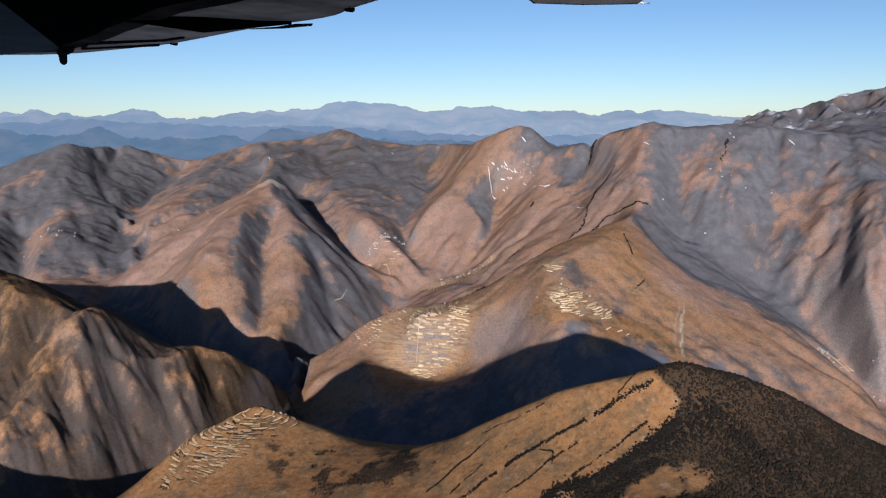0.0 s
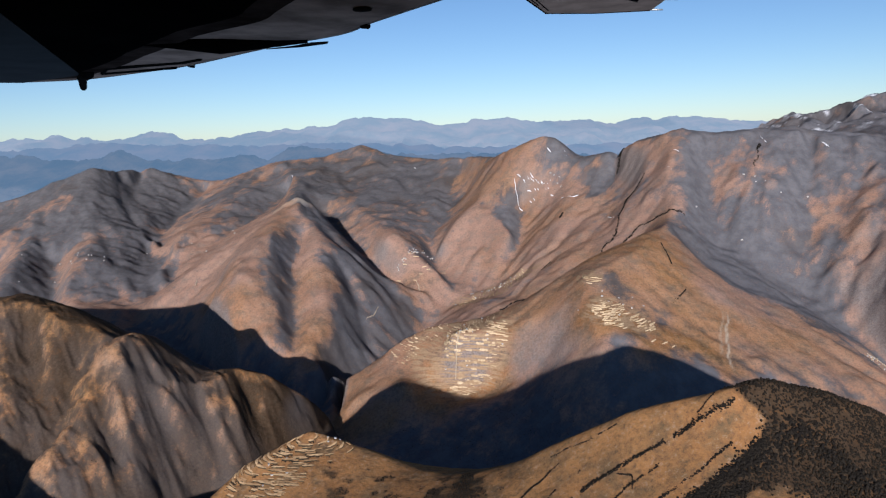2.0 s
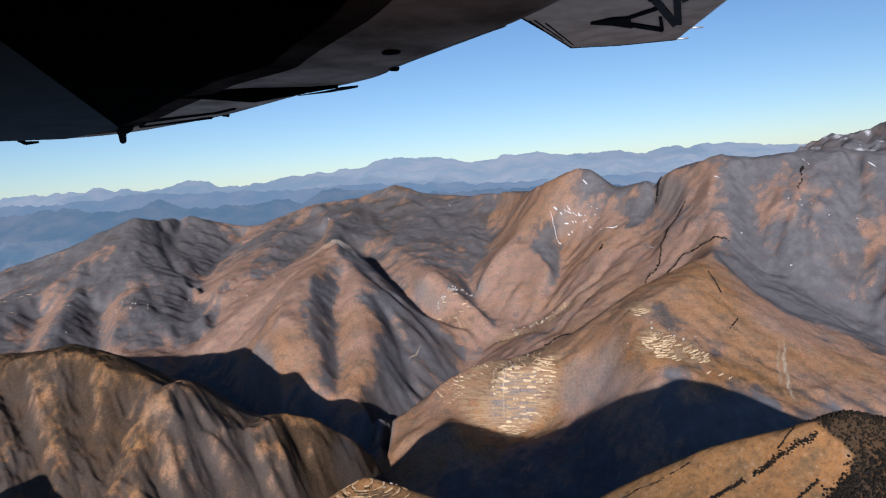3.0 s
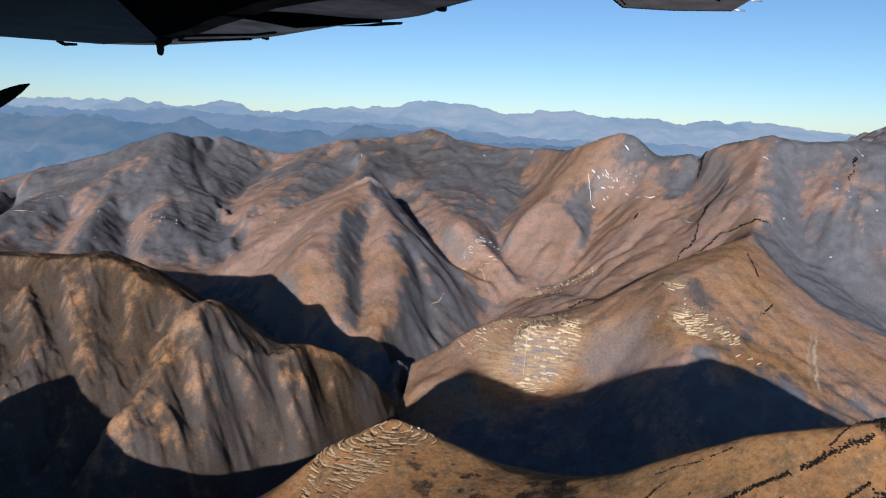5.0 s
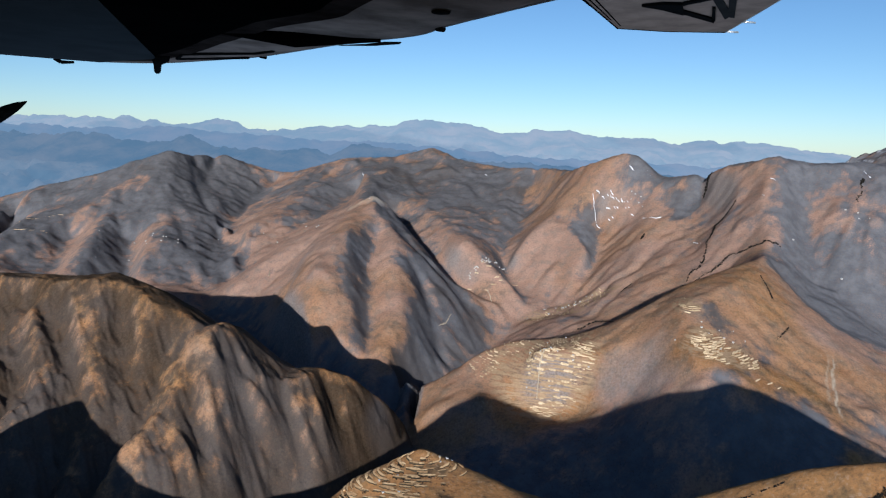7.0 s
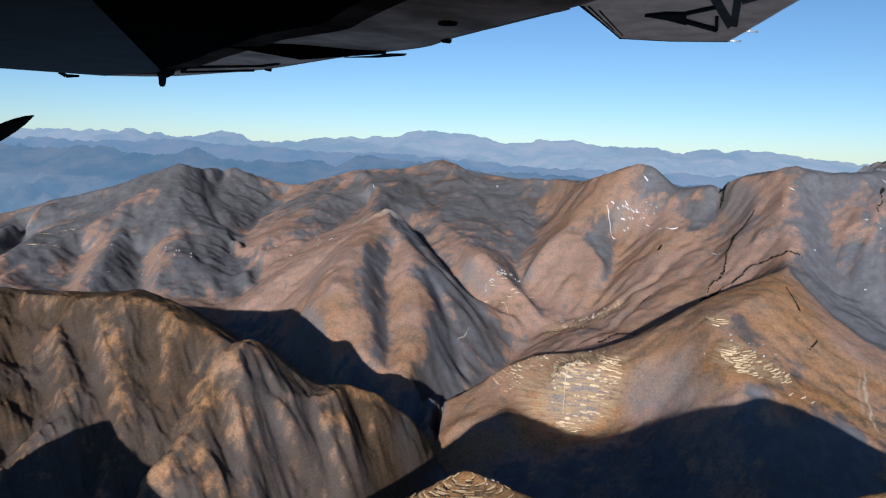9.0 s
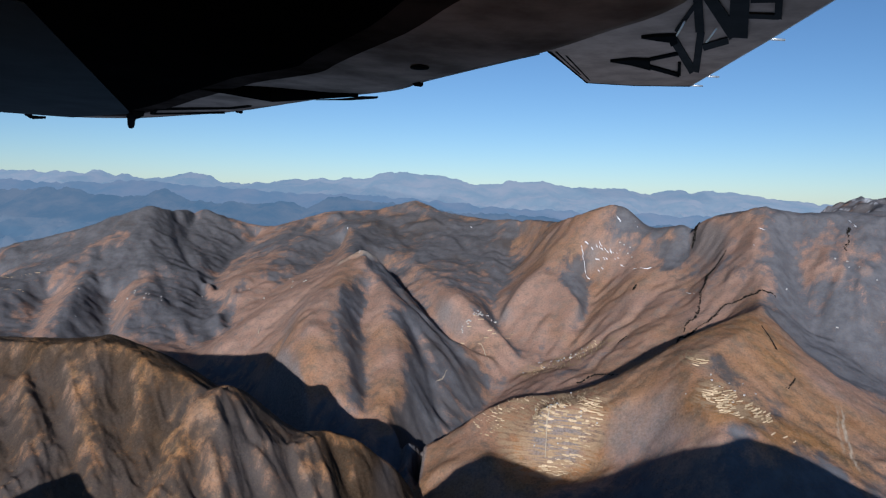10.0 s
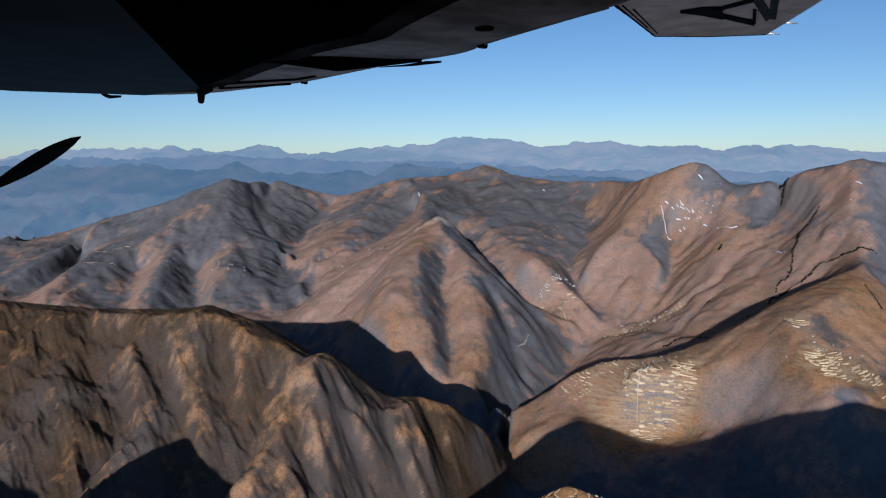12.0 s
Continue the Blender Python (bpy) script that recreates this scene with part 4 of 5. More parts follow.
def terrace(x, y, length, width, rs, mat, near):
    """One terraced field: level across, along the contour, with a riser on its outer side."""
    pts = []
    n = 6
    lift = 0.4 if near else 0.5
    for side in (1, -1):
        px, py = x, y
        run = []
        for k in range(n // 2 + 1):
            gxx, gyy = float(sample(fallx, np.array(px), np.array(py))), float(sample(fally, np.array(px), np.array(py)))
            g = max(math.hypot(gxx, gyy), 1e-3)
            run.append((px, py, gxx / g, gyy / g))
            px, py = px - side * gyy / g * length / n, py + side * gxx / g * length / n
        pts = run[::-1][:-1] + pts if side == 1 else pts + run
    verts, faces = [], []
    for k, (px, py, ux, uy) in enumerate(pts):
        t = k / (len(pts) - 1) * 2 - 1
        w = width * (1 - rs.uniform(0.3, 0.85) * t ** 6) * rs.uniform(0.6, 1.35)
        z = float(land_z(px + ux * w / 2, py + uy * w / 2)) + lift
        inner, outer = (px + ux * w / 2, py + uy * w / 2), (px - ux * w / 2, py - uy * w / 2)
        foot = min(float(land_z(*outer)), z) - 0.5
        if near:
            verges.append((outer[0] - ux * 0.35, outer[1] - uy * 0.35))
        z2 = z - 0.88 * max(0.0, z - lift - float(land_z(*outer)))
        verts += [(*inner, z - 1.0), (*inner, z), (*outer, z2), (outer[0] - ux * 0.2, outer[1] - uy * 0.2, foot)]
        if k:
            b = 4 * k
            faces += [(b - 4, b, b + 1, b - 3), (b - 3, b + 1, b + 2, b - 2), (b - 2, b + 2, b + 3, b - 1)]
    faces += [(0, 1, 2, 3), (len(verts) - 1, len(verts) - 2, len(verts) - 3, len(verts) - 4)]
    ob = joined("field", verts, faces, mat, ground)
    ob.data.materials.append(RISER)
    ob.data.polygons.foreach_set("material_index", [1 if near and k % 3 == 2 and k < len(faces) - 2 else 0 for k in range(len(faces))])
    return ob


fallx, fally = blur(dzx, 10), blur(dzy, 10)
verges = []
rs = np.random.RandomState(77)
for cx, cy, rx, ry, turn, count, size in [
        (-10, 586, 26, 30, 0, 280, 0.72), (-58, 606, 28, 12, 20, 60, 0.6), (18, 832, 44, 20, -10, 90, 0.9), (90, 526, 13, 15, 0, 90, 0.75), (112, 526, 12, 9, 0, 40, 0.75), (85, 578, 7, 16, 0, 26, 0.8),
        (-100, 281, 27, 13, 48, 230, 0.62), (-82, 296, 12, 8, 0, 18, 0.6), (-86, 920, 12, 44, -42, 16, 1.0), (326, 585, 16, 10, 0, 10, 1.0), (-740, 1000, 40, 40, 30, 9, 1.2), (-650, 1000, 30, 26, 0, 5, 1.1), (130, 520, 26, 14, 0, 6, 0.7), (-60, 905, 8, 30, -42, 12, 0.9)]:
    wide = (1.3 if cy < 400 else 0.55) * size
    gap = (1.2 if cy < 400 else 1.55) * wide * max(1.0, 2 * rx * 2 * ry / (count * 9.0 * size * 1.55 * wide))
    c, d = math.cos(radians(turn)), math.sin(radians(turn))
    v = -ry
    while v < ry:
        u = -rx + rs.uniform(0, 5) * size
        while u < rx:
            length = rs.uniform(2.5, 10) * size
            x, y = cx + (u + length / 2) * c - v * d + rs.normal(0, 0.4), cy + (u + length / 2) * d + v * c + rs.normal(0, 0.5)
            patchy = float(fbm(np.array(x), np.array(y), 13, 3, 97))
            if (u / rx) ** 2 + (v / ry) ** 2 < 1.0 + 0.7 * patchy and rs.uniform(0, 1) < 0.78 + 0.5 * patchy:
                terrace(x, y, length, wide * rs.uniform(0.6, 1.25), rs, FIELD if cy > 400 else FIELD_NEAR, cy < 400)
            u += length + rs.uniform(0.2, 1.5) * size
        v += gap * rs.uniform(0.85, 1.15)

vx, vy = (np.array(v) for v in zip(*verges))
vx, vy = np.repeat(vx, 5), np.repeat(vy, 5)
vx, vy = vx + rs.normal(0, 0.7, len(vx)), vy + rs.normal(0, 0.3, len(vy))
keep = fbm(vx, vy, 6, 2, 99) > -0.15
plant("terrace_bushes", vx[keep], vy[keep], rs.uniform(0.18, 0.5, keep.sum()), BUSH, "dark low bushes along the terrace edges", LOW, 98)

# ---------------- snow and scree ----------------
SNOW = plain("old_snow", (0.82, 0.82, 0.84), 0.6, 0.0, 0.8, 0.12)
SCREE = plain("pale_scree", (0.46, 0.38, 0.27), 0.95, 0.0, 0.7, 0.25)


def drape(name, pts, width, mat, seed, thick=0.15):
    """A strip that lies over the ground along a way, uneven in width."""
    r = np.random.RandomState(seed)
    line_pts = []
    for a, b in zip(pts, pts[1:]):
        n = max(2, int(math.hypot(b[0] - a[0], b[1] - a[1]) / 2.5))
        line_pts += [(a[0] + (b[0] - a[0]) * k / n, a[1] + (b[1] - a[1]) * k / n) for k in range(n)]
    line_pts.append(pts[-1])
    verts, faces = [], []
    for k, (x, y) in enumerate(line_pts):
        x2, y2 = line_pts[min(k + 1, len(line_pts) - 1)]
        x1, y1 = line_pts[max(k - 1, 0)]
        d = max(math.hypot(x2 - x1, y2 - y1), 1e-3)
        ux, uy = -(y2 - y1) / d, (x2 - x1) / d
        t = k / max(1, len(line_pts) - 1)
        w = width * 0.5 * (0.25 + math.sin(math.pi * (0.12 + 0.76 * t))) * r.uniform(0.55, 1.3) * 0.6
        x, y = x + r.normal(0, width * 0.25), y + r.normal(0, width * 0.15)
        for q in (-1, -0.6, 0.6, 1):
            vx, vy = x + ux * w * q, y + uy * w * q
            verts.append((vx, vy, float(land_z(vx, vy)) + (thick if abs(q) < 0.9 else -0.6) + 0.3))
        if k:
            b = 4 * k
            faces += [(b - 4 + e, b + e, b + e + 1, b - 3 + e) for e in range(3)]
    return joined(name, verts, faces, mat, ground)


for k, (pts, w) in enumerate([([(62, 1040), (63, 1026), (66, 1012)], 1.2), ([(66, 1010), (70, 1002)], 1.0), ([(67, 1042), (71, 1036)], 1.4), ([(74, 1030), (77, 1026)], 1.2), ([(79, 1018), (84, 1014)], 0.9), ([(88, 1014), (90, 1011)], 1.2), ([(98, 1018), (100, 1014)], 1.0), ([(106, 1004), (108, 1001)], 1.0), ([(86, 1006), (88, 1003)], 0.9), ([(92, 1012), (96, 1006)], 1.6), ([(100, 1010), (104, 1002)], 1.5),
                              ([(84, 1030), (88, 1024)], 1.4), ([(126, 952), (132, 946), (138, 946)], 1.3), ([(118, 962), (122, 956)], 1.2), ([(112, 1050), (116, 1044)], 1.2), ([(136, 1046), (138, 1036)], 1.2),
                              *[([(80 + 7 * k % 31, 1028 - 5 * k % 23), (82 + 7 * k % 31, 1025 - 5 * k % 23)], 0.9) for k in range(10)],
                              ([(108, 990), (112, 984)], 1.3), ([(-322, 1306), (-316, 1300)], 1.6), ([(240, 870), (244, 862)], 1.4), ([(226, 846), (228, 838)], 1.2), ([(345, 880), (348, 866)], 1.3), 
                              ([(-100, 1330), (-96, 1320)], 2.2), ([(405, 850), (408, 838)], 1.2), ([(160, 862), (164, 846)], 1.0), ([(640, 1330), (650, 1310)], 3.0), ([(665, 1290), (672, 1275)], 3.0), ([(600, 1320), (606, 1300)], 2.4)]):
    drape("snow_patch", pts, w, SNOW, 300 + k)
for k, (pts, w) in enumerate([
                              ([(-16, 600), (-18, 588), (-24, 578), (-26, 566)], 1.4), ([(-76, 880), (-70, 862), (-66, 846)], 1.4), ([(320, 588), (336, 592), (344, 580)], 1.4), ([(-330, 820), (-327, 812)], 1.6), ([(-112, 776), (-116, 760), (-122, 748)], 1.2)]):
    drape("scree_streak", pts, w, SCREE, 400 + k)

# ---------------- houses ----------------
WALL = plain("whitewash", (0.55, 0.52, 0.46), 0.9, 0.0, 1.5, 0.15)
ROOF = plain("tin_roof", (0.36, 0.37, 0.39), 0.5, 0.3, 1.0, 0.3)


def make_house():
    """A small farmhouse: walls with a door and windows, and a gable roof with eaves."""
    home = tagged(new("house"), "small whitewashed farmhouse with a grey tin gable roof", "house", "hill farmhouses")
    bm = bmesh.new()
    bmesh.ops.create_cube(bm, size=1)
    for v in bm.verts:
        v.co = (v.co.x * 2.0, v.co.y * 1.2, v.co.z * 1.7 + 0.05)
    part("wall", bm, WALL, home)
    bm = bmesh.new()
    prof = [(-0.78, 0.78), (0, 1.30), (0.78, 0.78), (0.78, 0.86), (0, 1.40), (-0.78, 0.86)]
    a, b = [bm.verts.new((-1.15, y, z)) for y, z in prof], [bm.verts.new((1.15, y, z)) for y, z in prof]
    for k in range(6):
        bm.faces.new((a[k - 1], a[k], b[k], b[k - 1]))
    for ring in (a[::-1], b):
        bm.faces.new((ring[0], ring[1], ring[4], ring[5]))
        bm.faces.new((ring[1], ring[2], ring[3], ring[4]))
    part("roof", bm, ROOF, home)
    bm = bmesh.new()
    bmesh.ops.create_cube(bm, size=1)
    for v in bm.verts:
        v.co = (v.co.x * 0.3, v.co.y * 0.06 - 0.61, v.co.z * 0.7 + 0.35)
    part("door", bm, SOOT_WOOD, home)
    return home


SOOT_WOOD = plain("dark_wood", (0.08, 0.05, 0.035), 0.8, 0.0, 3.0, 0.3)
first = None
rs = np.random.RandomState(99)
for cx, cy, rx, ry, turn, count in [(-86, 918, 4, 42, -42, 30), (10, 842, 40, 12, 0, 18), (-18, 590, 26, 26, 0, 14), (100, 545, 20, 30, -30, 10), (-76, 301, 6, 3, 0, 5), (-95, 284, 16, 8, 45, 5),
                                    (328, 585, 18, 10, 0, 10), (345, 560, 14, 16, 0, 6), (-560, 960, 90, 60, 0, 14), (-330, 1000, 60, 40, 0, 8), (-238, 950, 10, 8, 0, 3), (120, 1000, 30, 26, 0, 6), (300, 800, 60, 50, 0, 8)]:
    c, d = math.cos(radians(turn)), math.sin(radians(turn))
    for _ in range(count):
        u, v = rs.normal(0, 0.5) * rx, rs.normal(0, 0.5) * ry
        x, y = cx + u * c - v * d, cy + u * d + v * c
        k = 0.35 if y < 400 else 0.55 if y < 700 else 0.75
        z = float(land_z(x, y)) + 0.35 * k
        if first is None:
            first = make_house()
            first.matrix_basis = pose(x, y, z, 0, 0, rs.uniform(-40, 40))
        else:
            h = copy_thing(first, pose(x, y, z, 0, 0, rs.uniform(-50, 50)))
            h.scale = (k * rs.uniform(0.8, 1.3), k * rs.uniform(0.8, 1.1), k * rs.uniform(0.8, 1.1))

# ---------------- the aircraft over the view ----------------
# It flies with the camera, so it stands so far out that its bearing hardly changes on the way.
PAINT = plain("aircraft_paint", (0.40, 0.285, 0.22), 0.8, 0.0, 0.006, 0.35, 0.02)
BELLY = plain("nacelle_paint", (0.36, 0.265, 0.21), 0.9, 0.0, 0.004, 0.6, 0.0)
# shade under the nacelle put into colour; the black also coats the exhaust
SHADE_SOOT = plain("nacelle_shade_soot", (0.003, 0.003, 0.003), 1.0, 0.0, 0.005, 0.3, 0.0)
BELLY_SHADE = plain("belly_shade", (0.040, 0.029, 0.024), 1.0, 0.0, 0.004, 0.7, 0.0)
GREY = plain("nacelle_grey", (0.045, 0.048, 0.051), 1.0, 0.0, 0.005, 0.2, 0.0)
RUBBER = plain("black_rubber", (0.010, 0.010, 0.010), 1.0, 0.0, 0.01, 0.2, 0.0)
MARK = plain("dark_paint", (0.030, 0.028, 0.028), 0.9, 0.0, 0.006, 0.3, 0.02)
RIM = plain("bright_metal", (0.62, 0.62, 0.62), 0.4, 0.6, 0.01, 0.2)
AX, AY, AZ = -60.0, 22.0, 242.0       # the middle of the way
NS, WS, DROP = 0.80, 1.64, 0.95


def out(x, y, s, up=0.0):
    """From the planform under the wing to its place."""
    return (AX + (x + 85.65) * s, AY + (y - 30.9) * s, AZ + (455.6 + up) * s * (DROP if s == WS else 0.925))


def slab(name, pts, s, up, thick, mat, parent, label=""):
    """A panel of even thickness over a planform."""
    bm = bmesh.new()
    low = [bm.verts.new(out(x, y, s, up)) for x, y in pts]
    high = [bm.verts.new(out(x, y, s, up + thick)) for x, y in pts]
    bm.faces.new(low[::-1])
    bm.faces.new(high)
    for k in range(len(pts)):
        bm.faces.new((low[k - 1], low[k], high[k], high[k - 1]))
    return part(name, bm, mat, parent, label)


def smooth_line(pts, n):
    """More points on a soft curve through the given ones."""
    p = [Vector(a) for a in pts]
    res = []
    for k in range(len(p) - 1):
        a, b, c, d = p[max(k - 1, 0)], p[k], p[k + 1], p[min(k + 2, len(p) - 1)]
        for q in range(n):
            t = q / n
            res.append(0.5 * ((2 * b) + (c - a) * t + (2 * a - 5 * b + 4 * c - d) * t * t + (3 * b - a - 3 * c + d) * t ** 3))
    return [tuple(v) for v in res + [p[-1]]]


def rod(name, a, b, r1, r2, mat, parent, label="", sides=10):
    """A tapered round bar from a to b."""
    a, b = Vector(a), Vector(b)
    q = (b - a).to_track_quat("Z", "Y").to_matrix()
    bm = bmesh.new()
    rings = [[bm.verts.new(p + q @ Vector((r * math.cos(2 * math.pi * k / sides), r * math.sin(2 * math.pi * k / sides), 0))) for k in range(sides)] for p, r in ((a, r1), (b, r2))]
    for k in range(sides):
        bm.faces.new((rings[0][k - 1], rings[0][k], rings[1][k], rings[1][k - 1]))
    bm.faces.new(rings[0][::-1])
    bm.faces.new(rings[1])
    return part(name, bm, mat, parent, label, True)


aircraft = tagged(new("aircraft"), "high-wing aircraft from below with a dark engine nacelle", "aircraft")
EDGE = smooth_line([(-3500, 3900), (-3082, 4282), (-2811, 4547), (-2365, 4540), (-1906, 4280), (-1491, 3996), (-894, 3385), (-500, 3051), (-358, 2810), (-216, 2593), (-25, 2312), (71, 2173), (195, 1915), (309, 1633), (330, 1000)], 4)


def nacelle():
    """The belly of the engine nacelle: it curves up from its lower edge; slabs under it paint the shade."""
    bm = bmesh.new()
    inner = (-1500.0, 900.0)
    steps = [(0.0, 0.0), (0.02, -6.0), (0.06, -9.0), (0.12, -4.0), (0.20, 4.0), (0.32, 12.0), (0.50, 22.0), (0.72, 30.0)]
    rows = [[bm.verts.new(out(x + (inner[0] - x) * f, y + (inner[1] - y) * f, NS, up)) for x, y in EDGE] for f, up in steps]
    for a, b in zip(rows, rows[1:]):
        for k in range(len(EDGE) - 1):
            bm.faces.new((a[k], a[k + 1], b[k + 1], b[k]))
    top = [bm.verts.new(out(x, y, NS, 60)) for x, y in EDGE]
    for k in range(len(EDGE) - 1):
        bm.faces.new((rows[0][k], rows[0][k + 1], top[k + 1], top[k]))
    return part("engine_nacelle", bm, BELLY, aircraft, "brown-grey painted belly of the nacelle", True)


nac = nacelle()
IN = (-1500.0, 900.0)
# black slab and brown-black step paint the underside's shade, darker away from the edge
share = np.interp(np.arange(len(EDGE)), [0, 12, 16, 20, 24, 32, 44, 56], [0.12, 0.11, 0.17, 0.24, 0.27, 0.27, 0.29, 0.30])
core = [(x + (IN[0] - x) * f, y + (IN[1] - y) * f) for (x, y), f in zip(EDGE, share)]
slab("shaded_underside", core + [(300, 700), (-3600, 700)], NS, -14, 30, SHADE_SOOT, aircraft, "nacelle underside with its shade painted black")
shade_step = [(x + (IN[0] - x) * (f - 0.055), y + (IN[1] - y) * (f - 0.055)) for (x, y), f in zip(EDGE, share)]
slab("belly_shade", shade_step + [(300, 700), (-3600, 700)], NS, -12, 4, BELLY_SHADE, nac, "brown-black step of shade painted on the belly")
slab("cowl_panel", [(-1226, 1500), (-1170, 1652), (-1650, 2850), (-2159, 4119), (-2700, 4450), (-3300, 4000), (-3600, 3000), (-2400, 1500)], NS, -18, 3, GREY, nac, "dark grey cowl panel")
rim = [out(x, y, NS, -1) for x, y in EDGE]


def ribbon(name, pts, tall, mat, parent, label=""):
    """A thin strip along an edge."""
    bm = bmesh.new()
    low, high = [bm.verts.new(p) for p in pts], [bm.verts.new((p[0], p[1], p[2] + tall)) for p in pts]
    back = [bm.verts.new((p[0], p[1] + tall, p[2] + tall)) for p in pts]
    for k in range(len(pts) - 1):
        bm.faces.new((low[k], low[k + 1], high[k + 1], high[k]))
        bm.faces.new((low[k], low[k + 1], back[k + 1], back[k]))
    return part(name, bm, mat, parent, label)


# added strip that draws the highlight along the nacelle's lower edge
ribbon("edge_highlight", [(p[0], p[1] - 4, p[2] - 3) for p in rim[4:44]], 3.5, RIM, nac, "thin bright strip for the lit lower edge")
# fittings under the nacelle


def under(x, y, up=0.0):
    return Vector(out(x, y, NS, up))


rod("drain_mast", under(-2190, 4190, -20), under(-2380, 4560, -52), 20, 17, RUBBER, nac, "black drain mast")
rod("mast_fairing", under(-2060, 4000, -18), under(-2230, 4260, -20), 30, 22, RUBBER, nac)
rod("tie_down_hook", under(-2990, 4420, 2), under(-2960, 4440, -24), 12, 10, RUBBER, nac)
rod("hook_tip", under(-2960, 4440, -24), under(-2890, 4470, -20), 10, 6, RUBBER, nac)
rod("drain_stub", under(-1491, 3996, 4), under(-1460, 3990, -8), 12, 8, RUBBER, nac)
rod("drain_stub", under(-380, 2840, 4), under(-358, 2812, -9), 14, 9, RUBBER, nac)
rod("access_dot", under(-330, 2430, -10), under(-330, 2430, -16), 26, 24, RUBBER, nac)
# exhaust stub: a flared pipe with a sharp lip
rod("exhaust_fairing", under(-1330, 3050, -6), under(-1020, 3080, -2), 6, 45, SHADE_SOOT, nac)
rod("exhaust_pipe", under(-1020, 3080, -2), under(-660, 3150, 0), 45, 14, SHADE_SOOT, nac, "soot-black exhaust pipe")
slab("exhaust_lip", [(-905, 3400), (-760, 3330), (-660, 3240), (-585, 3235), (-600, 3290), (-740, 3375)], NS, -7, 4, RUBBER, nac)
# seams of the access panel
for a, b in (((-1900, 3900), (-1440, 3760)), ((-1440, 3760), (-1300, 3640)), ((-2050, 4150), (-1560, 3990)), ((-1900, 3900), (-2050, 4150))):
    rod("panel_seam", under(*a, -8), under(*b, -8), 9, 9, RUBBER, nac)
# outer wing and tip
TIP = [(66, 2175), (160, 2440), (290, 2826), (480, 2872), (690, 2862), (662, 2080), (636, 1540), (612, 1000), (200, 1000), (40, 1633)]
wing = slab("outer_wing", TIP, WS, 0, 30, PAINT, aircraft, "brown-grey painted wing underside and tip")
for a, b, r in (((66, 2175), (160, 2440), 5), ((160, 2440), (290, 2826), 5), ((290, 2826), (480, 2872), 4), ((480, 2872), (690, 2862), 4), ((690, 2862), (662, 2080), 3), ((662, 2080), (636, 1540), 3)):
    rod("edge_strip", out(*a, WS, 0), out(*b, WS, 0), r, r, RUBBER if r > 3 else RIM, wing)
for a, b in (((96, 2240), (200, 2560)), ((112, 2240), (240, 2640)), ((150, 2300), (290, 2760))):
    rod("tip_seam", out(*a, WS, -1), out(*b, WS, -1), 4, 3, RUBBER, wing)
for y0 in (2856, 2640, 2030):
    rod("static_wick", out(694 - (2856 - y0) * 0.04, y0, WS, 2), out(738 - (2856 - y0) * 0.04, y0 + 10, WS, 2), 6, 5, RIM, wing)
rod("wing_seam", out(61, 2177, WS, -4), out(363, 1484, WS, -4), 5, 5, RIM, wing, "bright seam along the wing")


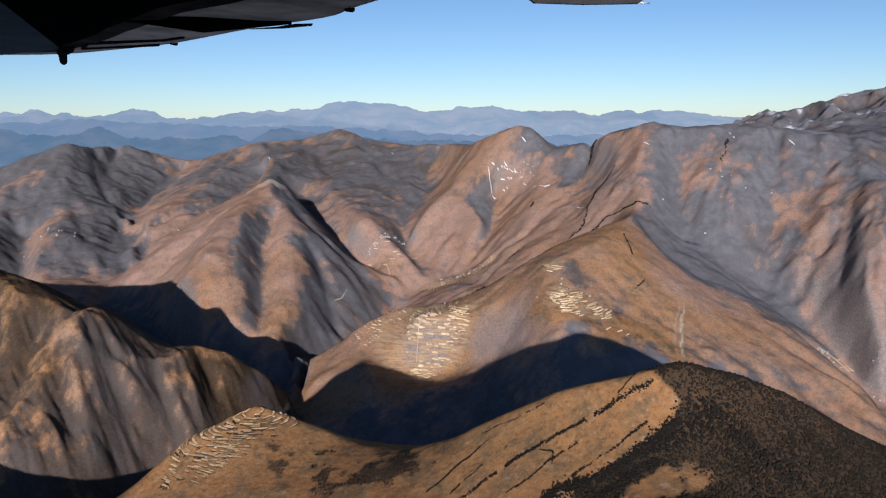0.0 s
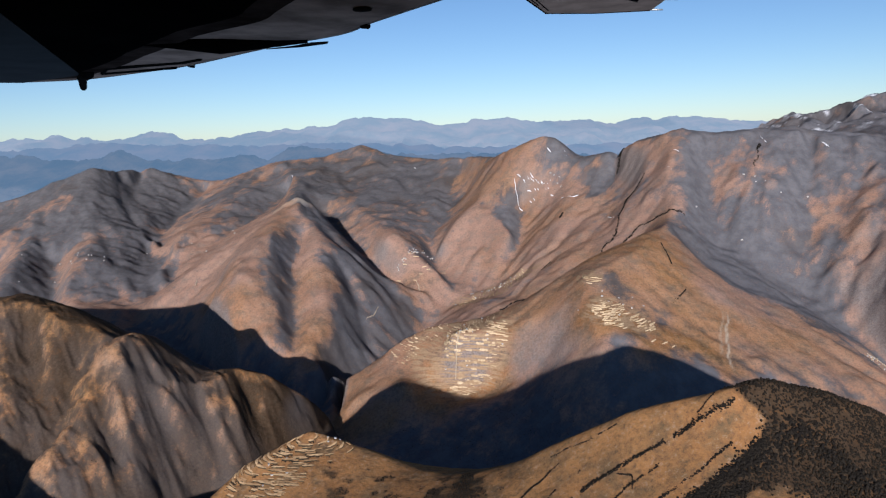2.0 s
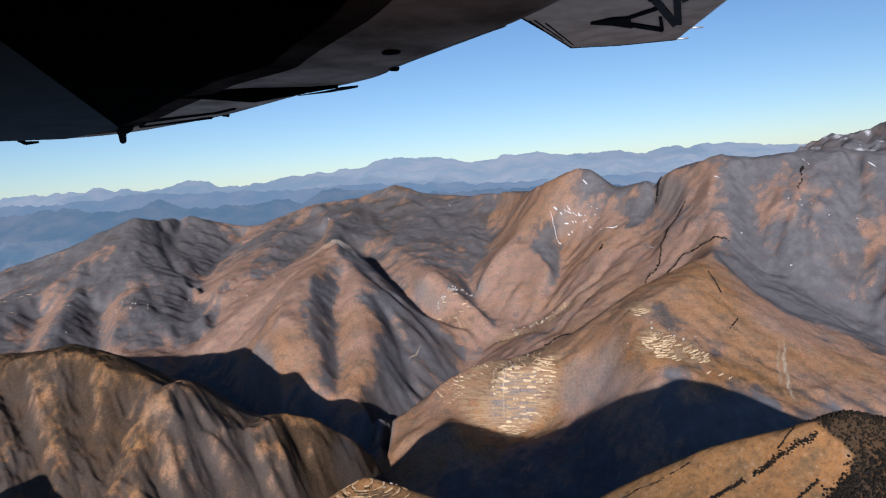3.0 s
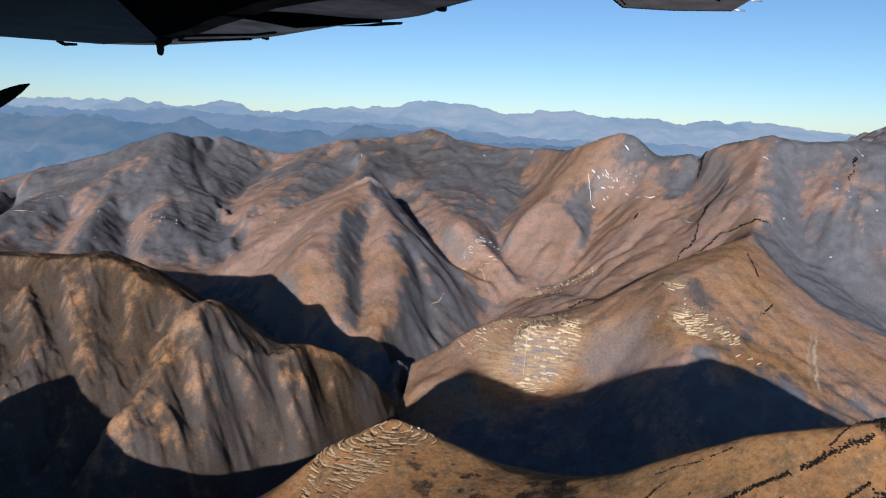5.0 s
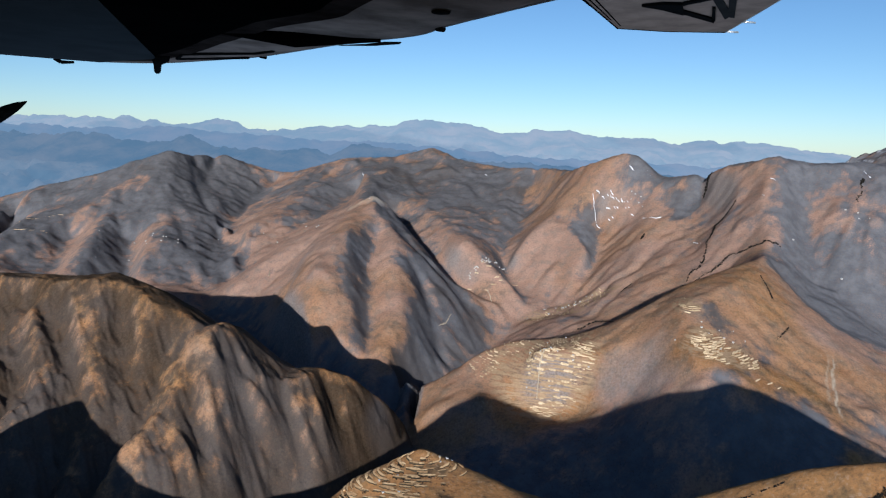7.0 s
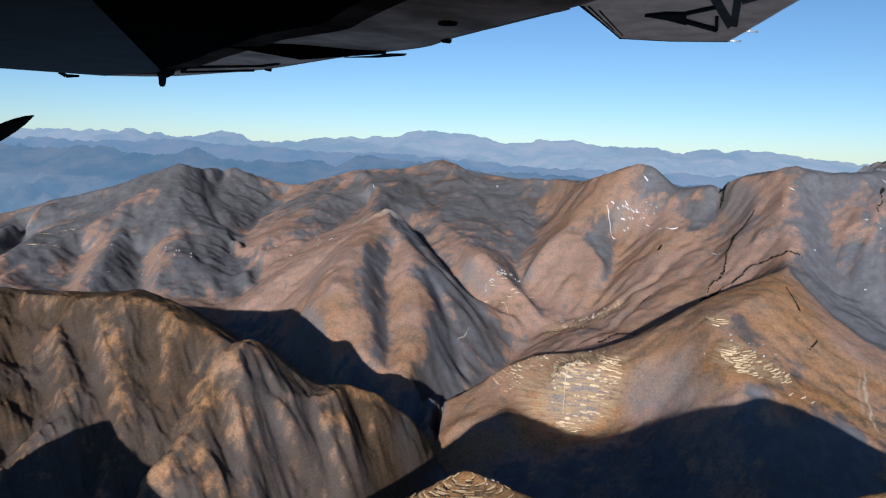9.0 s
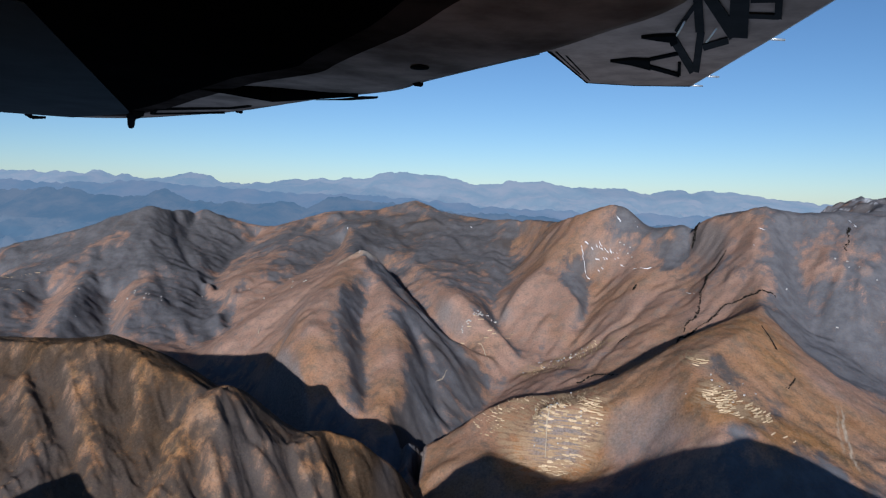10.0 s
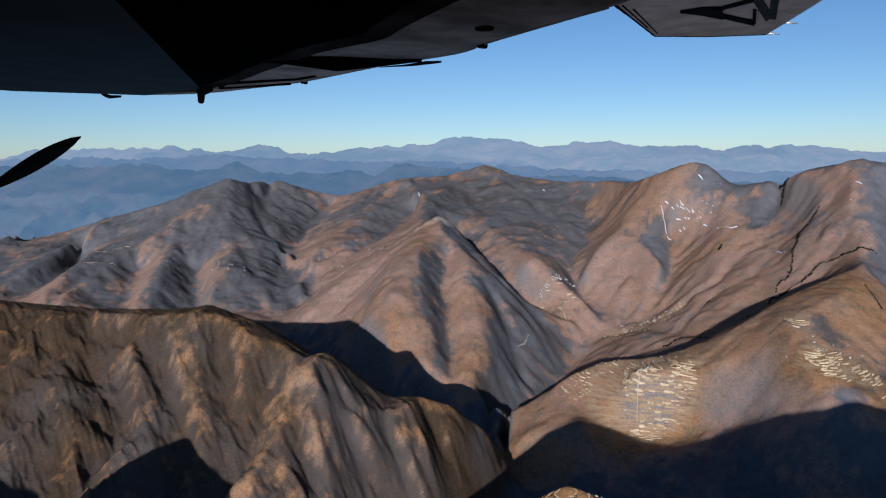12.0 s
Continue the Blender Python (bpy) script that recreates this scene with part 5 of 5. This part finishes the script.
# flap hinge fairings with their arms and drawn-in shadows, and the painted marks as plain bars
for pts in [[(293, 2345), (350, 2303), (407, 2308), (452, 2486), (369, 2399)], [(313, 1998), (349, 1974), (397, 1965), (423, 2055), (362, 2029)]]:
    slab("hinge_fairing", pts, WS, -10, 9, RUBBER, wing, "pointed hinge fairing and its shadow as one dark shape")
for pts in [[(434, 2463), (585, 2629), (569, 2561), (423, 2404)], [(581, 2595), (518, 2363), (508, 2362), (569, 2594)], [(414, 2335), (475, 2235), (464, 2202), (405, 2299)], [(421, 2110), (428, 2067), (414, 2028), (407, 2070)]]:
    slab("hinge_arm", pts, WS, -7, 6, RUBBER, wing)
for k, pts in enumerate([[(399, 2045), (606, 2573), (604, 2490), (404, 1993)], [(627, 2540), (463, 1943), (441, 1933), (598, 2522)], [(459, 1934), (359, 1621), (341, 1627), (439, 1942)], [(397, 1952), (367, 1688), (355, 1669), (382, 1927)], [(337, 1574), (552, 2019), (550, 1937), (342, 1525)], [(530, 2169), (566, 2068), (537, 1994), (500, 2088)], [(375, 1491), (538, 1987), (591, 1996), (414, 1496)], [(513, 1784), (588, 1790), (571, 1748), (499, 1742)], [(593, 1786), (483, 1508), (467, 1506), (574, 1782)], [(470, 1647), (533, 1638), (508, 1578), (447, 1586)]]):
    slab("painted_bar", pts, WS, -4 - 0.3 * k, 3, MARK, wing)
for a, b in [[(393, 1946), (372, 1799)], [(491, 2019), (467, 1862)]]:
    rod("bare_rod", out(*a, WS, -12), out(*b, WS, -12), 4, 4, RIM, wing)


# propeller at rest ahead of the nacelle
def blade(name, hub, way, length, parent):
    """A twisted blade that narrows to its rounded tip."""
    hub, way = Vector(hub), Vector(way).normalized()
    side = way.cross(Vector((0, 1, 0))).normalized()
    bm = bmesh.new()
    rows = []
    for k in range(13):
        t = k / 12
        c = hub + way * length * t
        w = length * (0.035 + 0.055 * math.sin(math.pi * min(1, t * 1.1)) ** 0.8) * (1 if t < 0.9 else math.sqrt(max(0.02, 1 - ((t - 0.9) / 0.1) ** 2)))
        a = radians(50 - 38 * t)
        across = side * math.cos(a) + Vector((0, 1, 0)) * math.sin(a)
        thick = way.cross(across).normalized() * w * 0.16
        rows.append([bm.verts.new(c + across * w * q + thick * h) for q, h in ((-1, 0), (-0.3, 1), (0.5, 0.7), (1, 0), (0.5, -0.5), (-0.3, -0.7))])
    for a, b in zip(rows, rows[1:]):
        for k in range(6):
            bm.faces.new((a[k - 1], a[k], b[k], b[k - 1]))
    bm.faces.new(rows[0][::-1])
    bm.faces.new(rows[-1])
    return part(name, bm, RUBBER, parent, "", True)


HUB = Vector((-2010, 2230, 128))
prop = rod("propeller_hub", HUB, HUB + Vector((-150, 0, 0)), 60, 14, GREY, aircraft, "grey propeller spinner", 20)
TIP_WAY = Vector((-1585, 2230, 331)) - HUB
for turn in (0, 120, 240):
    d = Matrix.Rotation(radians(turn), 3, "Y") @ TIP_WAY
    blade("propeller_blade", HUB, d, 0.92 * TIP_WAY.length, prop)
